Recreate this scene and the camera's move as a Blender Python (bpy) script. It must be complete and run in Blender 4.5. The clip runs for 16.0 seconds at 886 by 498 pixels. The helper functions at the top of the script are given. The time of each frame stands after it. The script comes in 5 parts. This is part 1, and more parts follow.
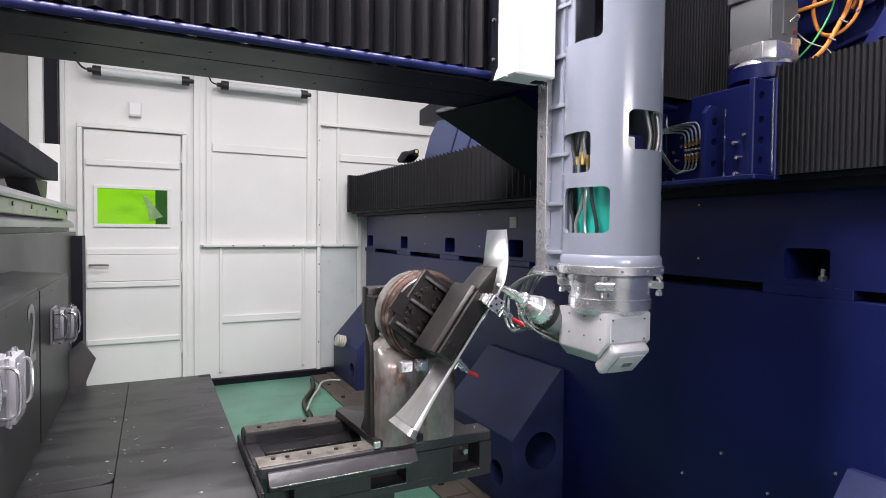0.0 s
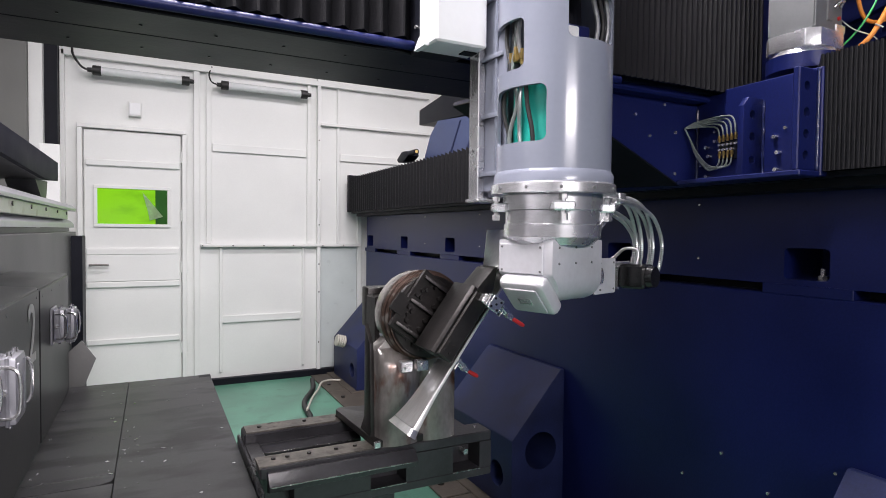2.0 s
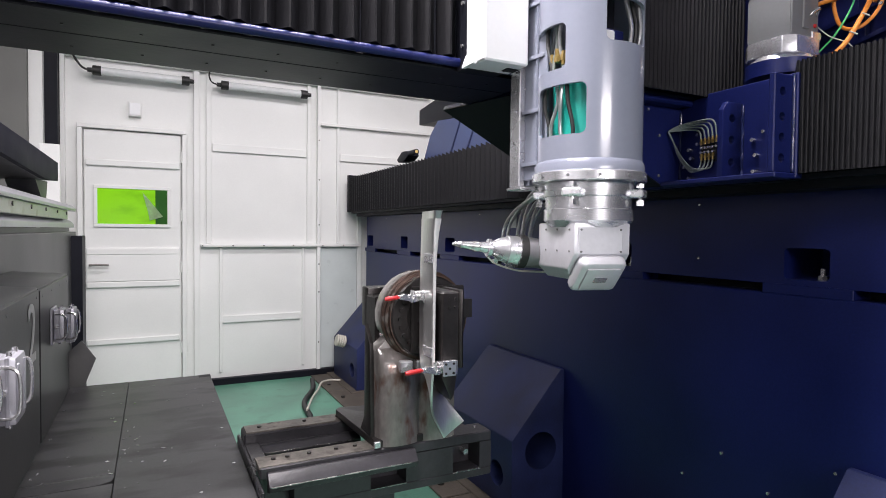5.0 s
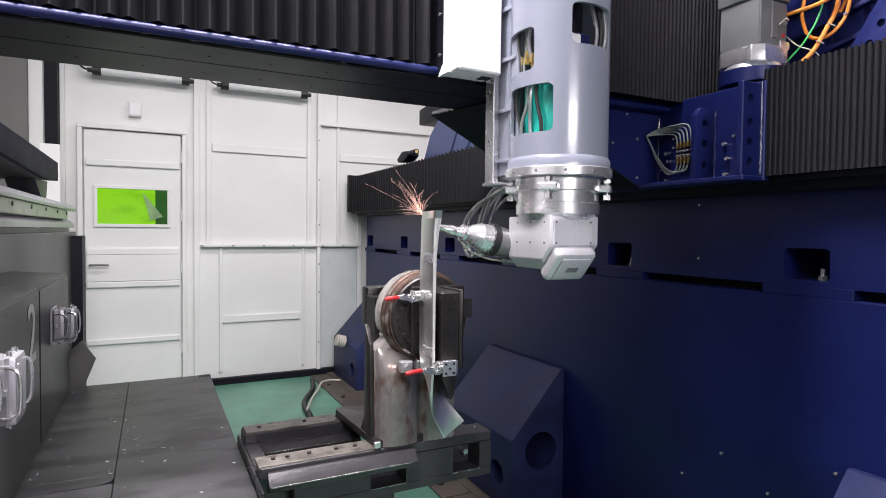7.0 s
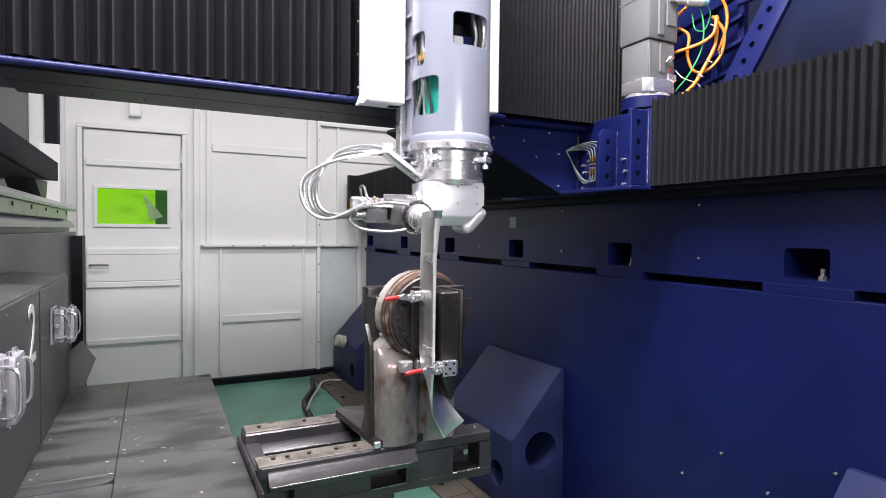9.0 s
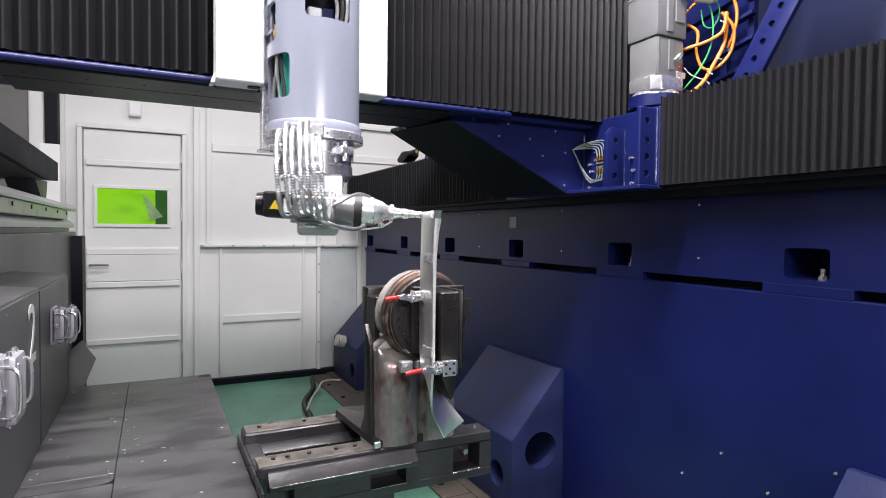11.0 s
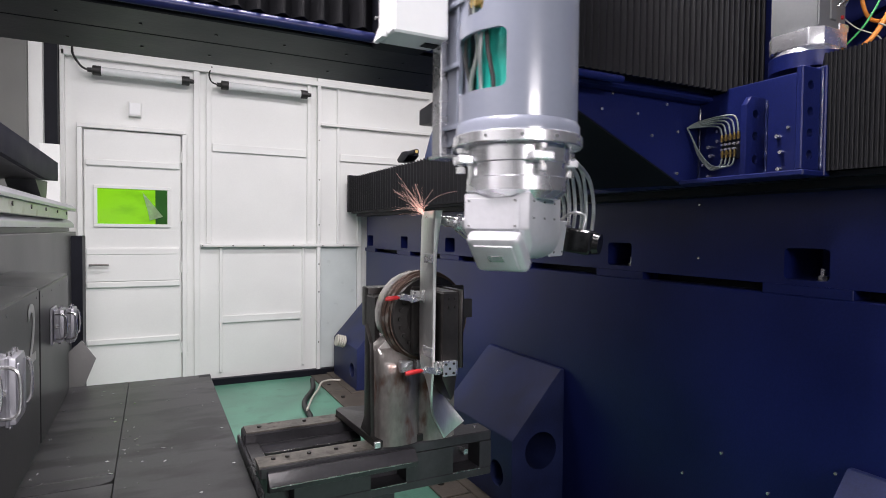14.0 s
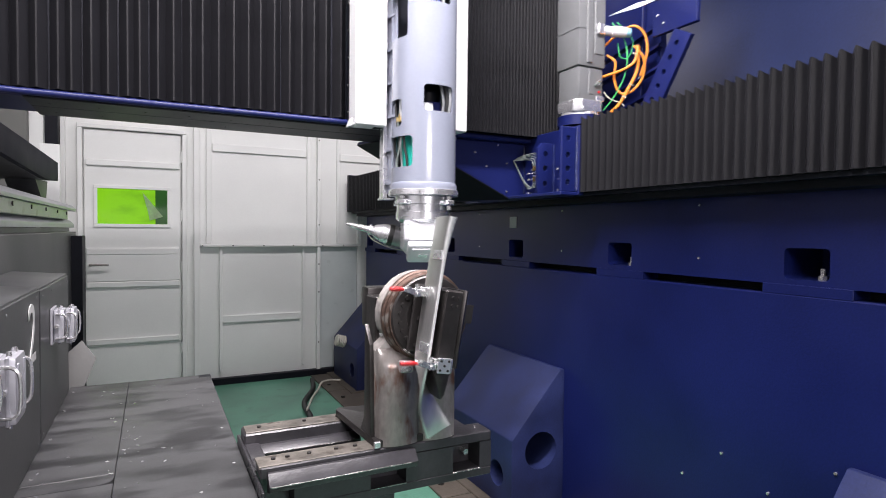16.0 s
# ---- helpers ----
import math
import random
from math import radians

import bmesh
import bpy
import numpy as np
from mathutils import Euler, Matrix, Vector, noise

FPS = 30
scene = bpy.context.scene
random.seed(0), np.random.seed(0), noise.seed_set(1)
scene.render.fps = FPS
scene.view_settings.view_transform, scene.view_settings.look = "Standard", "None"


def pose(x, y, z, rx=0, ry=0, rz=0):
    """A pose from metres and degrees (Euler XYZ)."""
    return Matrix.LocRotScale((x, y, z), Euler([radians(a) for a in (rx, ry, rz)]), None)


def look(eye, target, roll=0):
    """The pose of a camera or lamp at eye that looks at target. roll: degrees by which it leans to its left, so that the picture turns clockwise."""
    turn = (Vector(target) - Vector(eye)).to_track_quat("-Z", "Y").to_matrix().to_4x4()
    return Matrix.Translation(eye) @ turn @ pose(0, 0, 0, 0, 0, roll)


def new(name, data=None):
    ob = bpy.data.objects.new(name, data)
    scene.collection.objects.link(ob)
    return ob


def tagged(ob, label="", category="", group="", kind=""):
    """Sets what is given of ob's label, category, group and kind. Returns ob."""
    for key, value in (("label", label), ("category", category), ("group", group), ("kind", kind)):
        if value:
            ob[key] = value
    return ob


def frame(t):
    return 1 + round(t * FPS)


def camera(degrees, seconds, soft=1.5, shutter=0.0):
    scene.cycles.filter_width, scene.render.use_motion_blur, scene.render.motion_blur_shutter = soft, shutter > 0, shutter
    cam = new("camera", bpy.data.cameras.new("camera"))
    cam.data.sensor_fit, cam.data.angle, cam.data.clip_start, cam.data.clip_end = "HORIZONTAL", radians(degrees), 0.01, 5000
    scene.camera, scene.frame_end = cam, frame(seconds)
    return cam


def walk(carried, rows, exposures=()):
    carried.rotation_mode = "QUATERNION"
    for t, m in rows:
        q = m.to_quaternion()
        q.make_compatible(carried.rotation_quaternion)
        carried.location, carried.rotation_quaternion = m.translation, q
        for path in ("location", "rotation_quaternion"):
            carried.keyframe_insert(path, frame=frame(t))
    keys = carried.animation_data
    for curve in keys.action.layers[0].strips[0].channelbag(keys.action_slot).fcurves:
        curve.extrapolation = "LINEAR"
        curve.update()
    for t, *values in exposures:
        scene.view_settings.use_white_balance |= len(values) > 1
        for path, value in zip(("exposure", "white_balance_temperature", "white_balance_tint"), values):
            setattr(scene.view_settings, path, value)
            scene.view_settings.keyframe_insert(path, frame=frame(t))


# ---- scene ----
# Fixed camera on a tripod beside the work table.
YAW, PITCH = radians(26.7), radians(-1.71)
EYE = Vector((0, 0, 1.30))
AIM = EYE + Vector((math.sin(YAW) * math.cos(PITCH), math.cos(YAW) * math.cos(PITCH), math.sin(PITCH)))
cam = camera(75, 16.0, soft=0.9, shutter=0.5)
VIEW = look(EYE, AIM, 0.6)
walk(cam, [(0, VIEW), (16.0, VIEW)], exposures=[(0, 0.0), (16.0, 0.0)])

# ---- light: ceiling luminaires of the enclosure, faint hall light ----
world = bpy.data.worlds.new("hall")
scene.world = world
world.use_nodes = True
world.node_tree.nodes["Background"].inputs[0].default_value = (0.9, 0.95, 1.0, 1)
world.node_tree.nodes["Background"].inputs[1].default_value = 0.015


def luminaire_light(x, y, z, sx, sy, watts):
    d = bpy.data.lights.new("ceiling_lamp_light", "AREA")
    d.shape, d.size, d.size_y, d.energy, d.color = "RECTANGLE", sx, sy, watts, (1.0, 0.935, 0.97)
    ob = new("ceiling_lamp_light", d)
    ob.matrix_world = pose(x, y, z)
    return ob


LAMPS = [(-0.25, 1.08, 80, 0.2), (0.8, 1.08, 108, 0.2), (-0.25, 3.4, 20, 0.3), (1.62, 3.4, 45, 0.3), (-0.5, 0.2, 40, 0.3)]
for lx, ly, lw, ld in LAMPS:
    luminaire_light(lx, ly, 3.24, 1.2, ld, lw)
wall_light = luminaire_light(0.5, -2.47, 2.2, 1.2, 0.3, 58)
wall_light.matrix_world = pose(0.5, -2.47, 2.2, 82)

# ---- materials ----


def surface(name, colour, rough=0.5, metal=0.0, vary=0.12, scale=6.0, bump=0.15, fine=90.0, stain=None, stain_amount=0.0, coat=0.0, streak=None, gloss=0.5):
    m = bpy.data.materials.new(name)
    m.use_nodes = True
    nt = m.node_tree
    b = nt.nodes["Principled BSDF"]
    tc = nt.nodes.new("ShaderNodeTexCoord")
    vec = tc.outputs["Object"]
    if streak:
        mp = nt.nodes.new("ShaderNodeMapping")
        mp.inputs["Scale"].default_value = streak
        nt.links.new(vec, mp.inputs["Vector"])
        vec = mp.outputs["Vector"]

    def tex(s, detail):
        n = nt.nodes.new("ShaderNodeTexNoise")
        n.inputs["Scale"].default_value, n.inputs["Detail"].default_value = s, detail
        nt.links.new(vec, n.inputs["Vector"])
        return n.outputs["Fac"]

    big, small = tex(scale, 5), tex(fine, 3)
    ramp = nt.nodes.new("ShaderNodeValToRGB")
    lo = [c * (1 - vary) for c in colour]
    hi = [min(1, c * (1 + vary)) for c in colour]
    ramp.color_ramp.elements[0].position, ramp.color_ramp.elements[1].position = 0.3, 0.7
    ramp.color_ramp.elements[0].color, ramp.color_ramp.elements[1].color = (*lo, 1), (*hi, 1)
    nt.links.new(big, ramp.inputs[0])
    col = ramp.outputs[0]
    mix = nt.nodes.new("ShaderNodeMix")
    mix.data_type, mix.blend_type = "RGBA", "MULTIPLY"
    mix.inputs["Factor"].default_value = min(1, vary * 1.5)
    nt.links.new(col, mix.inputs["A"])
    nt.links.new(small, mix.inputs["B"])
    col = mix.outputs["Result"]
    if stain:
        sm = tex(scale * 2.3, 8)
        sr = nt.nodes.new("ShaderNodeValToRGB")
        sr.color_ramp.elements[0].position, sr.color_ramp.elements[1].position = 0.56 - 0.2 * stain_amount, 0.68 - 0.2 * stain_amount
        nt.links.new(sm, sr.inputs[0])
        mx = nt.nodes.new("ShaderNodeMix")
        mx.data_type = "RGBA"
        mx.inputs["B"].default_value = (*stain, 1)
        nt.links.new(sr.outputs[0], mx.inputs["Factor"])
        nt.links.new(col, mx.inputs["A"])
        col = mx.outputs["Result"]
    nt.links.new(col, b.inputs["Base Color"])
    rr = nt.nodes.new("ShaderNodeMapRange")
    rr.inputs["To Min"].default_value, rr.inputs["To Max"].default_value = max(0.03, rough - 0.1), min(1, rough + 0.12)
    nt.links.new(big, rr.inputs["Value"])
    nt.links.new(rr.outputs[0], b.inputs["Roughness"])
    b.inputs["Metallic"].default_value = metal
    b.inputs["Coat Weight"].default_value = coat
    b.inputs["Specular IOR Level"].default_value = gloss
    bp = nt.nodes.new("ShaderNodeBump")
    bp.inputs["Strength"].default_value, bp.inputs["Distance"].default_value = bump, 0.002
    nt.links.new(small, bp.inputs["Height"])
    nt.links.new(bp.outputs[0], b.inputs["Normal"])
    return m


def glowing(name, colour, strength):
    m = bpy.data.materials.new(name)
    m.use_nodes = True
    b = m.node_tree.nodes["Principled BSDF"]
    b.inputs["Base Color"].default_value = (*colour, 1)
    b.inputs["Emission Color"].default_value = (*colour, 1)
    b.inputs["Emission Strength"].default_value = strength
    return m


WHITE = surface("white_enamel", (0.80, 0.81, 0.79), 0.42, vary=0.035, scale=2.0, bump=0.05)
WHITE_COVER = surface("white_cover", (0.84, 0.85, 0.86), 0.35, vary=0.03, scale=3.0, bump=0.03)
BLUE = surface("navy_paint", (0.0078, 0.0135, 0.098), 0.36, gloss=0.34, vary=0.28, scale=1.6, bump=0.25, fine=140, coat=0.04)
BLUE_LIGHT = surface("blue_paint", (0.020, 0.029, 0.105), 0.5, gloss=0.3, vary=0.3, scale=5.0, bump=0.25, fine=140)
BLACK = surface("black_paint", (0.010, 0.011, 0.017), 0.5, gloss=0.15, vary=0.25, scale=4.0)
BELLOWS = surface("bellows_fabric", (0.0075, 0.0075, 0.0098), 0.5, gloss=0.22, vary=0.22, scale=5.0, bump=0.3, fine=200)
TABLE = surface("table_paint", (0.070, 0.071, 0.074), 0.42, vary=0.3, scale=2.6, bump=0.10, fine=220, stain=(0.022, 0.022, 0.024), stain_amount=0.40, streak=(0.8, 2.0, 1))
CABINET = surface("cabinet_grey", (0.046, 0.047, 0.049), 0.40, vary=0.22, scale=2.0, bump=0.12)
GREEN = surface("green_floor", (0.12, 0.30, 0.215), 0.38, vary=0.2, scale=3.0, bump=0.25, stain=(0.085, 0.21, 0.15), stain_amount=0.05)
PLATE = surface("floor_plate", (0.13, 0.11, 0.09), 0.55, metal=0.3, vary=0.3, scale=5.0, bump=0.4)
STEEL_BARE = surface("bare_steel", (0.70, 0.65, 0.62), 0.22, metal=0.45, vary=0.32, scale=9.0, streak=(1, 1, 0.45), bump=0.25, stain=(0.26, 0.13, 0.09), stain_amount=0.0)
STEEL_DARK = surface("blackened_steel", (0.058, 0.053, 0.052), 0.34, metal=0.55, vary=0.3, scale=9.0, bump=0.25)
RUST = surface("rusty_steel", (0.15, 0.095, 0.075), 0.5, metal=0.6, vary=0.35, scale=12.0, bump=0.3, stain=(0.24, 0.22, 0.20), stain_amount=0.02)
WORN = surface("worn_strip", (0.22, 0.20, 0.175), 0.45, metal=0.35, vary=0.35, scale=14.0, bump=0.4, stain=(0.07, 0.06, 0.05), stain_amount=0.1)
PALLET = surface("pallet_paint", (0.052, 0.050, 0.056), 0.30, vary=0.3, scale=7.0, bump=0.3)
ALU = surface("aluminium", (0.84, 0.84, 0.87), 0.25, metal=0.82, vary=0.06, scale=10.0, bump=0.06)
ALU_MATT = surface("satin_aluminium", (0.76, 0.76, 0.80), 0.34, metal=0.3, vary=0.08, scale=8.0, bump=0.08)
CHROME = surface("polished_steel", (0.82, 0.82, 0.82), 0.2, metal=0.85, vary=0.05, scale=14.0, bump=0.03)
TUBE_GREY = surface("grey_gloss_paint", (0.26, 0.28, 0.345), 0.2, vary=0.05, scale=4.0, bump=0.03, coat=0.15)
BLADE = surface("milled_blade", (0.88, 0.88, 0.87), 0.36, metal=0.95, vary=0.14, scale=24.0, bump=0.15, fine=260, streak=(1, 1, 0.2))
MOTOR_GREY = surface("motor_grey", (0.17, 0.175, 0.18), 0.45, vary=0.1, scale=6.0)
RED = surface("red_grip", (0.55, 0.02, 0.025), 0.4, vary=0.1)
BRASS = surface("brass", (0.62, 0.44, 0.16), 0.3, metal=1.0, vary=0.15)
TEAL = surface("teal_housing", (0.02, 0.52, 0.42), 0.4, vary=0.1)
RAIL_STEEL = surface("ground_rail_steel", (0.42, 0.42, 0.405), 0.35, metal=0.15, vary=0.15, scale=5.0, bump=0.1, stain=(0.22, 0.20, 0.16), stain_amount=0.0)
HOSE_GREY = surface("hose_grey", (0.20, 0.23, 0.22), 0.45, vary=0.1)
HOSE_METAL = surface("braided_hose", (0.62, 0.63, 0.64), 0.32, metal=0.85, vary=0.12, scale=60.0, bump=0.2, fine=320)
ORANGE = surface("orange_cable", (0.80, 0.27, 0.03), 0.45, vary=0.1)
CABLE_GREEN = surface("green_cable", (0.05, 0.45, 0.13), 0.45, vary=0.1)
CABLE_BLUE = surface("blue_cable", (0.03, 0.06, 0.30), 0.4, vary=0.1)
CABLE_BLACK = surface("black_cable", (0.02, 0.02, 0.02), 0.5, vary=0.2)
CABLE_WHITE = surface("pale_cable", (0.62, 0.60, 0.52), 0.5, vary=0.15)
YELLOW = surface("warning_yellow", (0.80, 0.55, 0.02), 0.5, vary=0.05)
CLEAR = surface("tube_plastic", (0.72, 0.74, 0.74), 0.15, vary=0.05, scale=20)
# Emission stands in for light coming through the glass from behind.
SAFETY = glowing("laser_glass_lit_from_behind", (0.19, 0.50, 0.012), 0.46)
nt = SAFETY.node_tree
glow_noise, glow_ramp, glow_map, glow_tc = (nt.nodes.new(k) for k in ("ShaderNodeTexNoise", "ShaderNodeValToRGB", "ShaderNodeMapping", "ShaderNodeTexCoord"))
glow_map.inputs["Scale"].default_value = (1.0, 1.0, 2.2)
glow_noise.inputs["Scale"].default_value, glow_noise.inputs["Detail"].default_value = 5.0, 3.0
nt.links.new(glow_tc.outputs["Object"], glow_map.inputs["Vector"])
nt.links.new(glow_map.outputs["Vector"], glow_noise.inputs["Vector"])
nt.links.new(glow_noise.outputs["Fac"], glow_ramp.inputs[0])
# Noise makes the added glow uneven, in place of gradients and reflections.
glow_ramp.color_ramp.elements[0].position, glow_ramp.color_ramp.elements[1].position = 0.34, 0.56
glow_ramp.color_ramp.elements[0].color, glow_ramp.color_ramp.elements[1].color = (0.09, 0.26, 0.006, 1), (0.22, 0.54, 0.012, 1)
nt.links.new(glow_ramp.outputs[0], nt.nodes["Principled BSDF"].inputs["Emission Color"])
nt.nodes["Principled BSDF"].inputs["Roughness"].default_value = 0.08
SAFETY_REFLECTION = surface("laser_glass_reflection", (0.03, 0.13, 0.02), 0.15, vary=0.15)
FILM = surface("peeling_film", (0.58, 0.78, 0.46), 0.3, vary=0.15, scale=30)
SPARK = glowing("hot_spark", (1.0, 0.60, 0.52), 1.1)

# Near-black, with the shade beneath the beam put into the colour.
UNDER = surface("underside_shade", (0.005, 0.0055, 0.009), 0.4, gloss=0.22, vary=0.2, scale=5.0)

# Lighter copy of the blue paint, with the light on it in the colour.
LIT_BLUE = surface("lit_blue_paint", (0.06, 0.085, 0.20), 0.42, vary=0.15, scale=3.0, bump=0.2)
CAST = surface("cast_zinc", (0.46, 0.46, 0.50), 0.36, metal=0.5, vary=0.12, scale=20.0)

# ---- mesh helpers ----


def box(bm, x0, x1, y0, y1, z0, z1, bevel=0.0, seg=1):
    r = bmesh.ops.create_cube(bm, size=1.0, matrix=Matrix.Translation(((x0 + x1) / 2, (y0 + y1) / 2, (z0 + z1) / 2)) @ Matrix.Diagonal((x1 - x0, y1 - y0, z1 - z0, 1)))
    if bevel:
        es = list({e for v in r["verts"] for e in v.link_edges})
        bmesh.ops.bevel(bm, geom=es, offset=bevel, segments=seg, affect="EDGES", profile=0.6)


def cyl(bm, p, axis, r0, r1, length, n=32):
    """A cylinder or cone from p along axis."""
    a = Vector(axis).normalized()
    m = Matrix.Translation(Vector(p) + a * length / 2) @ a.to_track_quat("Z", "Y").to_matrix().to_4x4()
    bmesh.ops.create_cone(bm, cap_ends=True, segments=n, radius1=r0, radius2=r1, depth=length, matrix=m)


def lathe(bm, p, axis, profile, n=40):
    """Rings of (distance along axis, radius), joined and closed at both ends."""
    a = Vector(axis).normalized()
    m = Matrix.Translation(Vector(p)) @ a.to_track_quat("Z", "Y").to_matrix().to_4x4()
    rings = []
    for d, r in profile:
        rings.append([bm.verts.new(m @ Vector((r * math.cos(2 * math.pi * i / n), r * math.sin(2 * math.pi * i / n), d))) for i in range(n)])
    for a0, a1 in zip(rings, rings[1:]):
        for i in range(n):
            bm.faces.new((a0[i], a0[(i + 1) % n], a1[(i + 1) % n], a1[i]))
    bm.faces.new(rings[0][::-1])
    bm.faces.new(rings[-1])


def prism(bm, pts, axis, a, b, bevel=0.0):
    """A polygon in the two other axes, extruded along 'x', 'y' or 'z' from a to b."""
    def at(u, v, w):
        return {"x": (w, u, v), "y": (u, w, v), "z": (u, v, w)}[axis]
    lo = [bm.verts.new(at(u, v, a)) for u, v in pts]
    hi = [bm.verts.new(at(u, v, b)) for u, v in pts]
    fs = [bm.faces.new(lo), bm.faces.new(hi)]
    for i in range(len(pts)):
        j = (i + 1) % len(pts)
        fs.append(bm.faces.new((lo[i], lo[j], hi[j], hi[i])))
    bmesh.ops.recalc_face_normals(bm, faces=fs)
    if bevel:
        es = list({e for f in fs for e in f.edges})
        bmesh.ops.bevel(bm, geom=es, offset=bevel, segments=2, affect="EDGES", profile=0.6)


def pipe(bm, pts, r, n=10, steps=10, wave=None):
    """A round hose through the points, smoothed; wave(i) swells or pinches it ring by ring."""
    P = [Vector(p) for p in pts]
    path = []
    for i in range(len(P) - 1):
        p0, p1, p2, p3 = P[max(i - 1, 0)], P[i], P[i + 1], P[min(i + 2, len(P) - 1)]
        for k in range(steps):
            t = k / steps
            path.append(0.5 * ((2 * p1) + (p2 - p0) * t + (2 * p0 - 5 * p1 + 4 * p2 - p3) * t * t + (3 * p1 - p0 - 3 * p2 + p3) * t ** 3))
    path.append(P[-1])
    rings, up = [], Vector((0.31, 0.52, 0.79))
    for i, p in enumerate(path):
        d = (path[min(i + 1, len(path) - 1)] - path[max(i - 1, 0)]).normalized()
        s = d.cross(up).normalized()
        up = s.cross(d).normalized()
        q = r * (wave(i) if wave else 1)
        rings.append([bm.verts.new(p + q * (math.cos(2 * math.pi * k / n) * s + math.sin(2 * math.pi * k / n) * up)) for k in range(n)])
    for a0, a1 in zip(rings, rings[1:]):
        for i in range(n):
            bm.faces.new((a0[i], a0[(i + 1) % n], a1[(i + 1) % n], a1[i]))
    bm.faces.new(rings[0])
    bm.faces.new(rings[-1])


def mesh_of(name, bm, material, smooth=True):
    bmesh.ops.recalc_face_normals(bm, faces=bm.faces)
    me = bpy.data.meshes.new(name)
    bm.to_mesh(me)
    bm.free()
    me.materials.append(material)
    if smooth:
        me.shade_smooth()
        me.set_sharp_from_angle(angle=radians(32))
    return me


def part(name, bm, material, parent=None, label=""):
    ob = new(name, mesh_of(name, bm, material))
    if parent:
        ob.parent = parent
    if label:
        ob["label"] = label
    return ob


def made(name, material, parent, shape, label=""):
    """A part whose shape is drawn by shape(bm)."""
    bm = bmesh.new()
    shape(bm)
    return part(name, bm, material, parent, label)


def thing(name, label, category, group="", kind=""):
    return tagged(new(name), label, category, group, kind)


def shared(name, me, parent, m):
    """One more object on a mesh that alike pieces share."""
    ob = new(name, me)
    ob.parent = parent
    ob.matrix_basis = m
    return ob


def bolt_mesh(name, r=0.006, h=0.005, material=None):
    bm = bmesh.new()
    cyl(bm, (0, 0, 0), (0, 0, 1), r, r * 0.92, h, 8)
    return mesh_of(name, bm, material or STEEL_DARK)


def round_rect(u0, u1, v0, v1, r, n=5):
    """The outline of a rectangle with round corners."""
    pts = []
    for cu, cv, a0 in ((u1 - r, v1 - r, 0), (u0 + r, v1 - r, 90), (u0 + r, v0 + r, 180), (u1 - r, v0 + r, 270)):
        pts += [(cu + r * math.cos(radians(a0 + 90 * k / n)), cv + r * math.sin(radians(a0 + 90 * k / n))) for k in range(n + 1)]
    return pts


def cut(body, bm):
    """Takes the closed shapes in bm out of the mesh of body."""
    tool = part("tool", bm, body.data.materials[0])
    mod = body.modifiers.new("opening", "BOOLEAN")
    mod.operation, mod.object, mod.solver = "DIFFERENCE", tool, "EXACT"
    bpy.context.view_layer.update()
    me = bpy.data.meshes.new_from_object(body.evaluated_get(bpy.context.evaluated_depsgraph_get()))
    body.modifiers.clear()
    me.shade_smooth()
    me.set_sharp_from_angle(angle=radians(32))
    body.data = me
    bpy.data.objects.remove(tool)
    return body


def loft(bm, a, b):
    """Two outlines of equal count, joined and capped."""
    lo, hi = [bm.verts.new(p) for p in a], [bm.verts.new(p) for p in b]
    bm.faces.new(lo)
    bm.faces.new(hi)
    for i in range(len(a)):
        j = (i + 1) % len(a)
        bm.faces.new((lo[i], lo[j], hi[j], hi[i]))


def weld_bead(bm, p, q, r=0.0045):
    """A lumpy fillet weld between two points."""
    rr = random.Random(round(sum(p) * 1000))
    p, q = Vector(p), Vector(q)
    k = max(4, int((q - p).length / 0.05))
    pipe(bm, [p.lerp(q, i / k) for i in range(k + 1)], r, 6, 8, lambda i: rr.uniform(0.55, 1.15))


TO_CAM = pose(0, 0, 0, 90, 0, 0)    # a piece's z turned to -y
TO_LEFT = pose(0, 0, 0, 0, -90, 0)  # a piece's z turned to -x
BOLT = bolt_mesh("bolt")
BOLT_BRIGHT = bolt_mesh("bolt_bright", 0.005, 0.005, CHROME)

# ---- structure ----
WALL_Y, WALL_X = 5.15, 1.75


def structure(name, label, material, shape, category="structure"):
    bm = bmesh.new()
    shape(bm)
    return tagged(part(name, bm, material), label, category, "", "structure")


structure("floor", "green painted workshop floor, scuffed and dusty", GREEN, lambda bm: box(bm, -3.2, 3.6, -3.0, 5.6, -0.12, 0.0), "floor")
# Ceiling and rear wall are out of view; their grey holds down bounce light.
structure("ceiling", "unseen ceiling above the gantry, grey to cut bounce light", surface("grey_sheet", (0.22, 0.22, 0.225), 0.6, vary=0.08), lambda bm: box(bm, -2.4, 3.2, -2.6, 5.35, 3.3, 3.4), "ceiling")
structure("wall_rear", "unseen wall behind the work area, grey to cut bounce light", surface("grey_enamel", (0.34, 0.34, 0.35), 0.5, vary=0.05), lambda bm: box(bm, -2.4, 3.2, -2.7, -2.6, 0, 3.3), "wall")
structure("wall_left", "white enclosure side wall", WHITE, lambda bm: box(bm, -2.4, -2.3, -2.6, 5.15, 0, 3.3), "wall")
structure("wall_right", "white enclosure wall behind the machine bed", WHITE, lambda bm: box(bm, 3.1, 3.2, -2.6, 5.15, 0, 3.3), "wall")
wall_far = structure("wall_far", "white enamelled sheet steel wall with ribbed panels", WHITE, lambda bm: box(bm, -2.4, 3.2, 5.15, 5.25, 0.0, 3.3), "wall")


def rib(x0, x1, z0, z1, d, name="rib", mat=WHITE):
    return made(name, mat, wall_far, lambda bm: box(bm, x0, x1, 5.15 - d, 5.149, z0, z1, 0.003))


